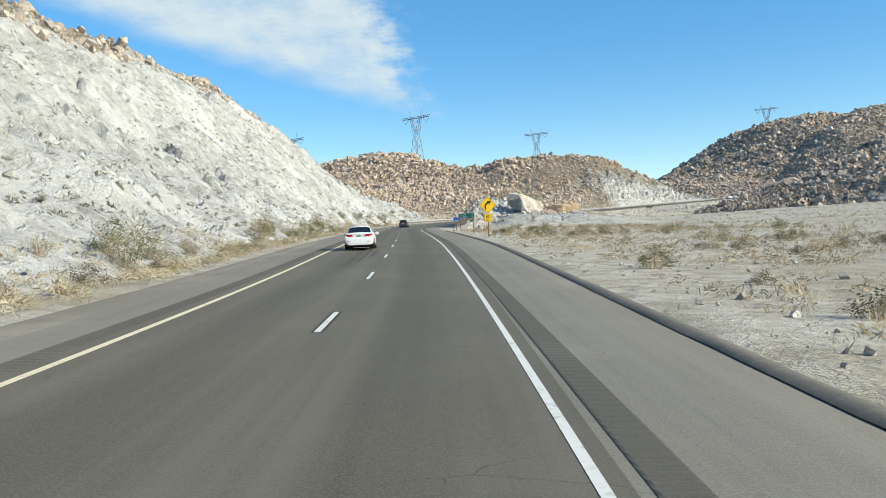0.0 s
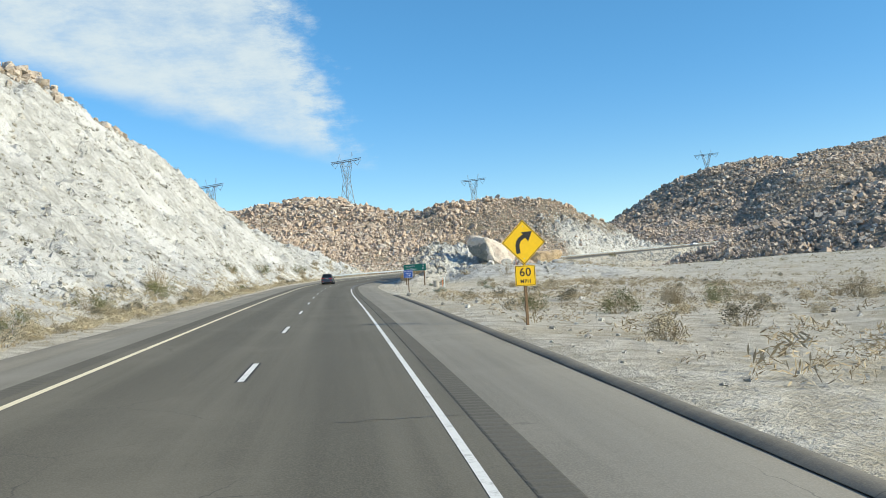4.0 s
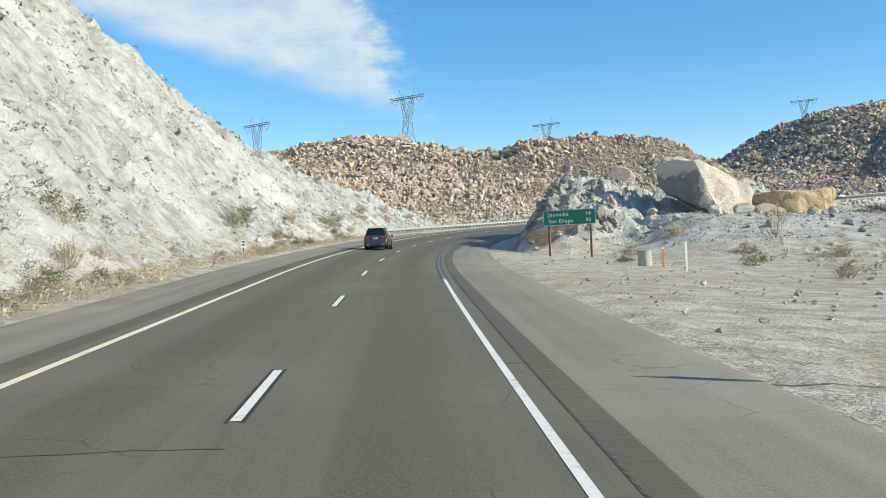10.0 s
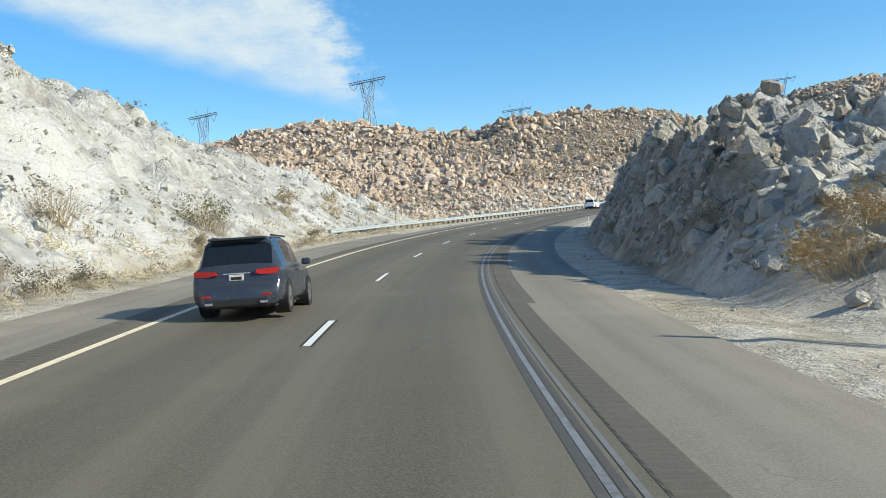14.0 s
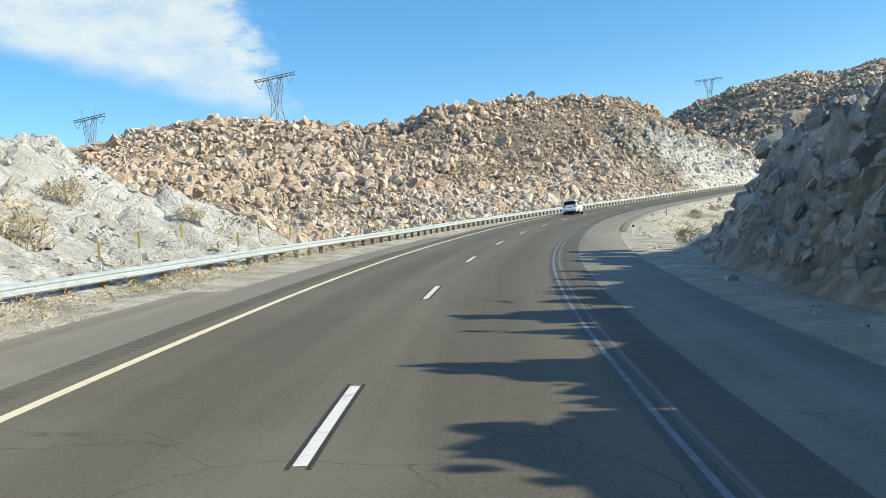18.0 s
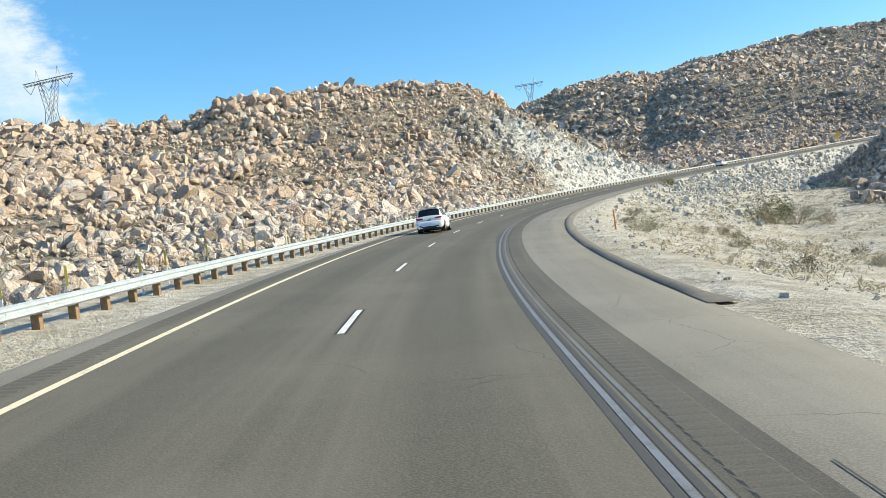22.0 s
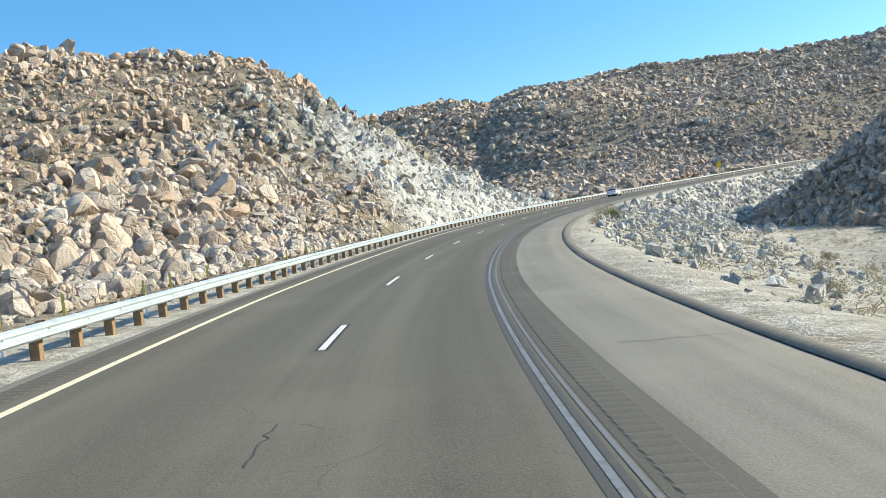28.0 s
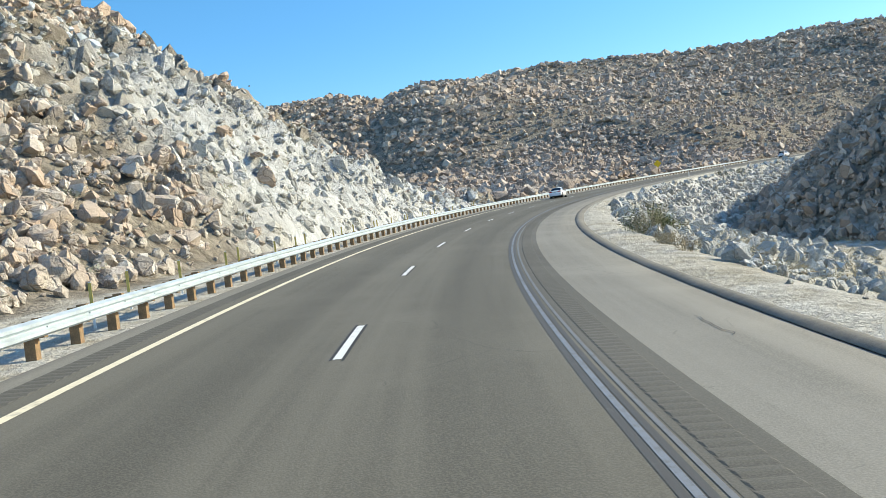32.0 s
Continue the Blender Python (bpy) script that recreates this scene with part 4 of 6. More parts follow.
BLOCKS = [stone_shape(k, 1, 7, (1, 0.82, 0.95), (0.4, 0.75)) for k in range(14)]
ROUGH = [stone_shape(k + 60, 2, 9, (1, 0.84, 0.95), (0.36, 0.70)) for k in range(14)]
CHIPS = [stone_shape(k + 80, 0, 5, (1, 0.85, 0.7)) for k in range(12)]
COARSE = [(v, f) for v, f in (stone_shape(k + 40, 1, 10, (1, 0.85, 0.7)) for k in range(8))]


def crest_y(x):
    px, py, _ = zip(*CREST)
    return np.interp(x, px, py)


def sizes(n, lo, mean, hi, seed):
    r = np.random.default_rng(seed)
    return np.clip(r.lognormal(math.log(mean), 0.5, n), lo, hi)


# the boulder ridge
def heaped(x, y):
    """Where the ridge is heaped with blocks (towards 1) and where scrub and small stones take over (towards 0)."""
    return np.clip(0.56 + 1.1 * fbm(x, y, 19, 3, 101) + 0.35 * fbm(x, y, 6, 2, 105), 0, 1)


def on_ridge(x, y, s, o, u):
    front = (y < crest_y(x) + 10) & (-o > 12.5) & (s > 275) & (s < 546)
    spur_nose = (s < 292) & (-o < 60)
    cutface = (s > 460) & (-o < 29)
    return front & ~spur_nose & (u < np.where(cutface, 0.06, 0.7 + 0.3 * heaped(x, y)))


pts, s_, o_ = sprinkle(170000, (-150, 160, 300, 740), on_ridge, 1)
heap_ = heaped(pts[:, 0], pts[:, 1])
size_ = sizes(len(pts), 0.22, 0.41, 1.5, 2) * (0.68 + 0.62 * heap_) * (0.68 + 0.45 * np.clip((-o_ - 12) / 55, 0, 1))
near_ = (-o_ < 62) & (size_ > 0.38) & (s_ > 285) & (s_ < 480)
scatter("ridge_boulders", ROUGH, pts[near_], size_[near_], TAN_STONE, "tan granite boulders piled over the near side of the ridge", "boulders", -0.1, 0.4, smooth=22, seed=3, uneven=0.34)
small_ = ~near_ & (size_ < 0.36)
near_ |= small_
far_ = ~near_ & (-o_ > 105)
scatter("ridge_tops", CHIPS, pts[far_], size_[far_] * 1.1, TAN_STONE, "tan granite boulders along the far back of the ridge", "boulders", -0.2, 0.4, seed=8, uneven=0.3)
near_ |= far_
scatter("ridge_stones", BLOCKS, pts[~near_], size_[~near_], TAN_STONE, "smaller tan granite boulders packed over the ridge", "boulders", -0.22, 0.4, smooth=22, seed=2, uneven=0.34)
scatter("ridge_chips", CHIPS, pts[small_], size_[small_], TAN_STONE, "broken tan granite packed between the boulders of the ridge", "boulders", 0.1, seed=7)
pts, s_, o_ = sprinkle(24000, (-120, 150, 330, 545), lambda x, y, s, o, u: (y < crest_y(x) + 4) & (-o > 11) & (s > 288) & (s < 546) & ~((s < 292) & (-o < 60)) & ~((s > 462) & (-o < 28) & (u > 0.1)), 4)
scatter("ridge_rubble", CHIPS, pts, sizes(len(pts), 0.10, 0.24, 0.6, 5), TAN_STONE, "small tan granite rubble between the boulders", "rubble", seed=6)
# large blocks that stand out of the heaps
pts, s_, o_ = sprinkle(5200, (-120, 140, 330, 560), lambda x, y, s, o, u: (y < crest_y(x) + 2) & (-o > 26) & (s > 300) & (s < 456) & (u < 1.5 * (heaped(x, y) - 0.45)), 44)
scatter("ridge_blocks", ROUGH, pts, sizes(len(pts), 0.55, 0.82, 1.8, 45), TAN_STONE, "large tan granite blocks standing out of the boulder pile", "boulders", 0.0, 0.35, smooth=22, seed=46, uneven=0.3)

# top of the white cut, where brown boulders start
pts, s_, o_ = sprinkle_road(11000, -40, 218, -72, -30, 7, lambda x, y, s, o, u: (-o - 9 + 5 * fbm(x, y, 10, 3, 91) - np.interp(s, (100, 150, 175, 203, 222), (5, 3, -4, -3, 30)) > 28) & (u < 0.85))
scatter("hilltop_boulders", BLOCKS, pts, sizes(len(pts), 0.2, 0.48, 1.6, 8), RAIL_STONE, "brown granite boulders along the top of the white cut", "boulders", smooth=38, seed=9)

# white rubble on the cut slopes
pts, s_, o_ = sprinkle_road(24000, -45, 288, -62, -9.8, 10, lambda x, y, s, o, u: u < 0.35 + 0.9 * np.clip(fbm(x, y, 9, 3, 107), 0, 1))
scatter("cut_rubble", CHIPS, pts, sizes(len(pts), 0.05, 0.12, 0.27, 11), WHITE_STONE, "broken white granite lying on the cut slope", "rubble", seed=12)
pts, s_, o_ = sprinkle_road(5200, 192, 300, 10.5, 44, 13, lambda x, y, s, o, u: u < 0.85 * ramp(s, 192, 212) * (1 - ramp(o, 36, 46)))
scatter("mound_rubble", COARSE, pts, sizes(len(pts), 0.05, 0.14, 0.6, 14), PALE_STONE, "broken pale granite on the rock mound", "rubble", seed=15)
pts, s_, o_ = sprinkle_road(4600, 458, 545, -36, -11.2, 16, lambda x, y, s, o, u: u < 0.9 * (1 - ramp(-o + 6 * fbm(x, y, 9, 2, 113), 20, 32)))
scatter("white_cut_rubble", COARSE, pts, sizes(len(pts), 0.1, 0.2, 0.7, 17), WHITE_STONE, "fractured white granite at the foot of the ridge", "rubble", 0.7, seed=18)
pts, s_, o_ = sprinkle_road(8600, 372, 690, 9.5, 30, 19, lambda x, y, s, o, u: u < ramp(s, 372, 470) * (1 - ramp(o, 16 + 8 * ramp(s, 480, 560), 30)))
scatter("riprap", BLOCKS, pts, sizes(len(pts), 0.12, 0.33, 0.95, 20) * (0.7 + 0.45 * ramp(s_, 440, 520)), WHITE_STONE, "white riprap stones dumped down the embankment", "riprap", smooth=34, seed=21, uneven=0.3)
pts, s_, o_ = sprinkle_road(5000, -40, 430, 7.9, 44, 22)
scatter("wash_stones", CHIPS, pts, sizes(len(pts), 0.02, 0.06, 0.22, 23), WHITE_STONE, "small pale stones scattered over the sandy wash", "stones", seed=24)

# hill inside the bend
pts, s_, o_ = sprinkle(120000, (60, 420, 120, 640), lambda x, y, s, o, u: (foot_distance(x, y) > -2) & (foot_distance(x, y) < 120) & (o > 14) & (u < 0.75 + 0.4 * fbm(x, y, 25, 3, 111)), 25)
close_ = (foot_distance(pts[:, 0], pts[:, 1]) < 34) & (pts[:, 1] > 330)
size_ = sizes(len(pts), 0.26, 0.56, 1.7, 26)
scatter("bend_hill_boulders", CHIPS, pts[~close_], size_[~close_], GREY_STONE, "dark brown granite boulders over the hill inside the bend", "boulders", 0.05, seed=27, uneven=0.25)
pts = np.concatenate([pts[close_], sprinkle(26000, (85, 300, 330, 560), lambda x, y, s, o, u: (foot_distance(x, y) > -2) & (foot_distance(x, y) < 34) & (o > 14), 91)[0]])
scatter("bend_foot_boulders", BLOCKS, pts, sizes(len(pts), 0.2, 0.45, 1.4, 28), GREY_STONE, "brown granite boulders packed over the foot of the bend hill", "boulders", -0.18, 0.4, smooth=24, seed=31, uneven=0.3)

# far mountain
pts, s_, o_ = sprinkle(92000, (110, 770, 520, 1030), lambda x, y, s, o, u: (s > 540) & (-o > 11.5) & ((y > crest_y(x) + 6) | (x > 152)) & (u < np.where(-o < 260, 0.95, 0.4)), 28)
near_ = -o_ < 110
size_ = sizes(len(pts), 0.3, 0.66, 2.2, 29) * (0.9 + 0.5 * ramp(-o_, 110, 350))
scatter("mountain_boulders", BLOCKS, pts[near_], size_[near_], GREY_STONE, "brown granite boulders covering the foot of the far mountain", "boulders", 0.05, smooth=30, seed=30, uneven=0.25)
scatter("mountain_stones", CHIPS, pts[~near_], size_[~near_], GREY_STONE, "brown granite boulders covering the far mountain side", "boulders", 0.0, seed=29, uneven=0.25)

pts, s_, o_ = sprinkle_road(15000, 552, 735, -95, -11.5, 92, lambda x, y, s, o, u: (y > crest_y(x) + 6) | (x > 152))
scatter("mountain_rubble", CHIPS, pts, sizes(len(pts), 0.25, 0.5, 1.3, 93), GREY_STONE, "broken brown granite packed along the foot of the far mountain", "rubble", 0.0, seed=94, uneven=0.3)

# blocky faces of the rock cuts
pts, s_, o_ = sprinkle_road(3900, 206, 290, 9.9, 18, 31, lambda x, y, s, o, u: u < 0.9)
scatter("cut_blocks", BLOCKS, pts, sizes(len(pts), 0.12, 0.26, 0.8, 32), CUT_STONE, "fractured dull granite blocks in the face of the rock cut", "rock face", 0.88, 0.3, seed=33, uneven=0.45)
pts, s_, o_ = sprinkle_road(2600, 120, 284, -40, -10.3, 34, lambda x, y, s, o, u: u < 0.05 + 0.6 * np.clip(fbm(x, y, 12, 3, 115), 0, 1))
scatter("slope_blocks", BLOCKS, pts, sizes(len(pts), 0.12, 0.26, 0.7, 35), WHITE_STONE, "fractured white blocks standing out of the cut slope", "rock face", 0.8, 0.35, seed=36)

pts, s_, o_ = sprinkle_road(2700, 458, 545, -32, -10.6, 47)
scatter("white_cut_blocks", BLOCKS, pts, sizes(len(pts), 0.2, 0.42, 1.2, 48), WHITE_STONE, "fractured pale blocks in the face of the white cut", "rock face", 0.9, 0.35, seed=49, uneven=0.35)

# boulders crowding down to the rail
pts, s_, o_ = sprinkle_road(16500, 296, 472, -31, -10.6, 37, lambda x, y, s, o, u: u < (0.25 + 0.75 * heaped(x, y)) * (1 - ramp(s + 6 * fbm(x, y, 9, 2, 141), 452, 470)))
size_ = sizes(len(pts), 0.13, 0.30, 0.95, 38)
big_ = size_ > 0.40
scatter("rail_boulders", ROUGH, pts[big_], size_[big_], RAIL_STONE, "tan granite stones crowded behind the guardrail", "boulders", 0.15, smooth=22, seed=39)
scatter("rail_stones", BLOCKS, pts[~big_], size_[~big_], RAIL_STONE, "small broken granite packed behind the guardrail", "stones", 0.15, seed=37)

# rocks smeared with white paint high on the ridge
rng2 = np.random.default_rng(9)
pts = np.stack([82.3 + rng2.normal(0, 1.6, 18), 480.3 + rng2.normal(0, 1.4, 18), np.zeros(18)], -1)
pts[:, 2] = terrain(pts[:, 0], pts[:, 1])[0] + 0.35
scatter("painted_rocks", COARSE, pts, sizes(18, 0.4, 0.6, 0.9, 40), plain("white_wall_paint", (0.56, 0.60, 0.62), 0.8, 0, 0.12, 1.5), "boulders smeared with white paint on the ridge", "boulders", seed=41)

# ---- large single boulders ----


def sharp(me, angle=24):
    me.set_sharp_from_angle(angle=radians(angle))
    return me


def hull_boulder(name, at, corners, turn, mat, label, seed=3, cuts=9, rough=0.16):
    """A big block through rough corner points, its faces weathered and its edges broken."""
    bm = bmesh.new()
    for c in corners:
        bm.verts.new(c)
    bmesh.ops.convex_hull(bm, input=bm.verts)
    bmesh.ops.delete(bm, geom=[v for v in bm.verts if not v.link_faces], context="VERTS")
    bmesh.ops.triangulate(bm, faces=bm.faces)
    for _ in range(4):
        bmesh.ops.subdivide_edges(bm, edges=[e for e in bm.edges if e.calc_length() > 0.35], cuts=1, use_grid_fill=True)
        bmesh.ops.triangulate(bm, faces=bm.faces)
    bmesh.ops.smooth_vert(bm, verts=bm.verts, factor=0.3, use_axis_x=True, use_axis_y=True, use_axis_z=True)
    bm.normal_update()
    for v in bm.verts:
        q = Vector(v.co) * 0.55 + Vector((seed, 0, 0))
        v.co += v.normal * (rough * 2 * noise.fractal(q, 0.9, 2.1, 5) + 0.05 * noise.noise(q * 7))
    me = bpy.data.meshes.new(name)
    bm.to_mesh(me)
    bm.free()
    ob = new(name, sharp(shade(me, mat), 26))
    ob.matrix_world = pose(*at) @ turn
    return tagged(ob, label, "boulder")


def boulder(name, at, size, turn, mat, seed, label, detail=3, cuts=7, group=""):
    """One big granite boulder with flat broken faces."""
    v, f = stone_shape(seed, detail, cuts, size)
    ob = new(name, sharp(np_mesh(name, v, f, mat)))
    ob.matrix_world = pose(*at) @ turn
    return tagged(ob, label, "boulder", group)


p_ = on_road(213.0, 26.3)
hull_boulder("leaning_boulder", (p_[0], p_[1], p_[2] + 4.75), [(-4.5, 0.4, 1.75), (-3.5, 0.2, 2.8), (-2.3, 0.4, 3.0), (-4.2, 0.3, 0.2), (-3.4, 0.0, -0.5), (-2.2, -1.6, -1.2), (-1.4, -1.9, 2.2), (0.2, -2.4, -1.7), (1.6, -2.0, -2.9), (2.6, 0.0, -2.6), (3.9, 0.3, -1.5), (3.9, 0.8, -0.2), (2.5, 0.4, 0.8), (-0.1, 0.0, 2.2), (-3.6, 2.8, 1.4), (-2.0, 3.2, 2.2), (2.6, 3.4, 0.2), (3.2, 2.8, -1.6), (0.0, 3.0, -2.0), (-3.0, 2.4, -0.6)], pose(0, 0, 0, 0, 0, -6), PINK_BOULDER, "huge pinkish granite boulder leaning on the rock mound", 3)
p_ = on_road(219, 34.8)
hull_boulder("ochre_boulder", (p_[0], p_[1], p_[2] + 2.7), [(-3.6, -0.6, 1.2), (-3.2, 0.5, -0.8), (-2.0, -1.4, -0.9), (-1.5, -1.2, 1.5), (0.5, -1.6, 1.3), (0.2, -1.7, -1.2), (1.8, -0.8, -1.6), (2.2, -1.0, 0.9), (3.8, -0.2, 0.9), (4.6, 0.3, 1.7), (4.0, 0.6, 0.2), (2.0, 2.2, 1.0), (-2.5, 2.4, 1.0), (-1.0, 2.4, -1.2), (2.4, 2.0, -1.0)], pose(0, 0, 0, 0, 0, -8), OCHRE_BOULDER, "flat ochre granite boulder beside the leaning one", 7)
p_ = on_road(216, 32)
boulder("prop_boulder", (p_[0], p_[1], ground_z(p_[0], p_[1]) + 0.4), (2.2, 1.5, 1.2), pose(0, 0, 0, 10, 0, 40), TAN_BOULDER, 303, "tan boulder wedged under the leaning boulder")
for k, (s, o, r) in enumerate(((207, 25.5, 0.9), (209, 28.5, 1.2), (205, 22.0, 0.6), (211, 21.0, 0.7), (213, 37.5, 1.3), (208.5, 34.0, 0.8), (204, 30.0, 0.55))):
    p_ = on_road(s, o)
    boulder("mound_boulder", (p_[0], p_[1], ground_z(p_[0], p_[1]) + 0.3 * r), (r, 0.8 * r, 0.7 * r), pose(0, 0, 0, 0, 0, 50 * k), WHITE_BOULDER, 310 + k, "pale granite boulder lying at the foot of the mound", 3, 13, "boulders of the mound")
for k, (x, y, r) in enumerate(((21.75, 272.7, 2.0), (18.6, 270.5, 1.1))):
    boulder("perched_boulder", (x, y, ground_z(x, y) + 0.8 * r), (r, 0.85 * r, 0.8 * r), pose(0, 0, 0, 0, 8, 70 * k), (TAN_BOULDER, WHITE_BOULDER)[k], 320 + k, "granite boulder perched on top of the rock mound", 3, 6, "boulders of the mound")
for k, (x, y, z, size) in enumerate(((17.7, 286.6, 17.6, (2.0, 1.5, 0.95)), (19.3, 288.6, 18.5, (1.7, 1.3, 0.8)), (18.2, 281.5, 18.2, (1.5, 1.1, 0.8)), (16.6, 285.2, 15.9, (1.3, 1.0, 0.8)))):
    boulder("cut_slab", (x, y, z), size, pose(0, 0, 0, 8, -10 + 6 * k, 35 * k), CUT_BOULDER, 340 + k, "dull granite slab jutting from the top of the rock cut", 3, 16, "slabs of the rock cut")
# the larger boulders behind the rail, each its own
rng1 = np.random.default_rng(77)
NEAR = [stone_shape(400 + k, 3, 11, (1, 0.85, 0.78), (0.36, 0.72)) for k in range(10)]
NEAR = [sharp(np_mesh("ridge_boulder", v, f, TAN_BOULDER)) for v, f in NEAR]
made = 0
for k in range(520):
    s, o = rng1.uniform(300, 462), -12.6 - abs(rng1.normal(0, 9))
    r = float(np.clip(rng1.lognormal(math.log(0.44), 0.42), 0.25, 1.1))
    if fbm(np.array([s * 1.0]), np.array([o * 1.0]), 14, 2, 5)[0] < -0.15 or made >= 300:
        continue
    p_ = on_road(s, o - 0.5 * r)
    ob = new("ridge_boulder", NEAR[k % 10])
    ob.matrix_world = pose(p_[0], p_[1], ground_z(p_[0], p_[1]) + 0.28 * r, rng1.normal(0, 22), rng1.normal(0, 22), rng1.uniform(0, 360)) @ Matrix.Diagonal((r, r, r * rng1.uniform(0.75, 1.15), 1))
    tagged(ob, "rough tan granite boulder behind the guardrail", "boulder", "boulders behind the guardrail")
    made += 1

# ---- guardrail ----
RAIL_S0, RAIL_S1 = 254.0, 690.0
rail = tagged(new("guardrail"), "galvanized W-beam guardrail on dark timber posts", "guardrail")


def rail_o(s):
    return np.interp(s, (254, 275, 300, 340, 385, 430, 900), (-10.2, -8.8, -7.6, -6.65, -6.1, -5.75, -5.75))


def rail_frame(s):
    a, b = on_road(s - 0.5, rail_o(s - 0.5)), on_road(s + 0.5, rail_o(s + 0.5))
    p = on_road(s, rail_o(s))
    return p, math.degrees(math.atan2(b[0] - a[0], b[1] - a[1]))


WAVE = [(0.0, 0.78), (0.045, 0.755), (0.085, 0.735), (0.085, 0.675), (0.02, 0.64), (0.0, 0.62), (0.02, 0.60), (0.085, 0.565), (0.085, 0.505), (0.045, 0.485), (0.0, 0.46)]
post_me = bpy.data.meshes.new("post")
bm = box(0.20, 0.20, 1.15, (0, 0, 0.18), 0.012)
bm.to_mesh(post_me)
bm.free()
shade(post_me, TIMBER, False)
block_me = bpy.data.meshes.new("block")
bm = box(0.20, 0.15, 0.36, (0.175, 0, 0.62), 0.01)
bm.to_mesh(block_me)
bm.free()
shade(block_me, TIMBER, False)
bolt_me = bpy.data.meshes.new("bolt")
bm = rod((0.30, 0, 0.62), (0.33, 0, 0.62), 0.02, 8)
bm.to_mesh(bolt_me)
bm.free()
shade(bolt_me, STEEL, False)
n_post = 0
s = RAIL_S0
while s < RAIL_S1:
    p_, a_ = rail_frame(s)
    m_ = pose(p_[0], p_[1], p_[2] - 0.1 + 0.02 * math.sin(s), 0, 0, -a_)
    share("post", post_me, rail, m_)
    share("block", block_me, rail, m_)
    if s < 480:
        share("bolt", bolt_me, rail, m_)
    n_post += 1
    s += 1.905
s = RAIL_S0 - 0.5
while s < RAIL_S1:
    ss = np.linspace(s, s + 3.86, 4)
    cols = []
    for q in ss:
        p_, a_ = rail_frame(q)
        a_ = radians(a_)
        cols.append([(p_[0] + math.cos(a_) * (0.285 + w), p_[1] - math.sin(a_) * (0.285 + w), p_[2] + h - 0.1) for w, h in WAVE])
    v = np.array(cols)
    back = v.copy()
    a_ = radians(rail_frame(s)[1])
    back[..., 0] -= math.cos(a_) * 0.006
    back[..., 1] += math.sin(a_) * 0.006
    n = len(WAVE)
    f1 = grid_faces(4, n)
    me = np_mesh("rail_panel", np.concatenate([v.reshape(-1, 3), back.reshape(-1, 3)]), np.concatenate([f1, f1[:, ::-1] + 4 * n]), STEEL, False)
    share("rail_panel", me, rail)
    s += 3.81
# blunt end shoe where the rail starts
p_, a_ = rail_frame(RAIL_S0 - 0.6)
end = part("end_shoe", merged(rod((0.32, 0, 0.42), (0.32, 0, 0.80), 0.13, 12)), STEEL, rail)
end.matrix_basis = pose(p_[0], p_[1], p_[2] - 0.1, 0, 0, -a_)

# slim marker paddles behind the rail
marker = thing("marker_post", beside(262, -9.9), "slim grey post with a yellow reflective strip behind the guardrail", "marker post", "marker posts behind the guardrail")
part("post", box(0.06, 0.02, 1.35, (0, 0.012, 0.55), 0.004), SIGN_WHITE, marker)
part("reflector", box(0.08, 0.012, 0.55, (0, -0.006, 0.93), 0.002), DELINEATOR_YELLOW, marker, "yellow reflective strip")
for k, s in enumerate(np.arange(266, 520, 3.81)):
    o = float(rail_o(s)) - 1.0 - 0.35 * math.sin(k * 2.3)
    copy_thing(marker, beside(float(s), o, None, 6 * math.sin(k * 1.7)))

# ---- signs ----


def post_block(h, w, d, mat, parent, x=0.0, y=0.03, base=-0.4):
    return part("post", box(w, d, h - base, (x, y + d / 2, (h + base) / 2), 0.008), mat, parent)


arrow = thing("curve_warning_sign", beside(79.4, 9.1, None, 4), "yellow curve warning sign with a speed plate on a brown post", "road sign")
post_block(4.0, 0.10, 0.10, BROWN_POST, arrow)
cz_ = 3.15
dia = lambda r: [(0, cz_ + r), (-r, cz_), (0, cz_ - r), (r, cz_)]
board = part("diamond_board", prism(dia(0.86), 0.012), SIGN_YELLOW, arrow)
ring = bmesh.new()
for k in range(4):
    a, b = dia(0.825), dia(0.795)
    quad = [a[k], a[(k + 1) % 4], b[(k + 1) % 4], b[k]]
    ring.faces.new([ring.verts.new((x, -0.004, z)) for x, z in quad])
part("border", ring, SIGN_BLACK, board, "thin black border")
stem = [(-0.21, -0.42), (-0.235, -0.25), (-0.24, -0.1), (-0.205, 0.02), (-0.135, 0.12), (-0.04, 0.195), (0.08, 0.245)]
wide = 0.078
leg_l, leg_r = [], []
for i, (x, z) in enumerate(stem):
    x2, z2 = stem[min(i + 1, len(stem) - 1)]
    x1, z1 = stem[max(i - 1, 0)]
    L = math.hypot(x2 - x1, z2 - z1)
    nx, nz = -(z2 - z1) / L, (x2 - x1) / L
    leg_l.append((x + nx * wide, z + nz * wide))
    leg_r.append((x - nx * wide, z - nz * wide))
bm = bmesh.new()
for i in range(len(stem) - 1):
    q = [leg_l[i], leg_l[i + 1], leg_r[i + 1], leg_r[i]]
    bm.faces.new([bm.verts.new((x, -0.005, cz_ + z)) for x, z in q])
head = [(-0.07, 0.39), (0.36, 0.42), (0.19, 0.03)]
bm.faces.new([bm.verts.new((x, -0.005, cz_ + z)) for x, z in head])
bmesh.ops.recalc_face_normals(bm, faces=bm.faces)
part("curve_arrow", bm, SIGN_BLACK, board, "black arrow bending to the right")
plate = part("speed_plate", prism(rounded(0.80, 0.78, 0.05, 0.0, 1.88), 0.012), SIGN_YELLOW, arrow)
edge = bmesh.new()
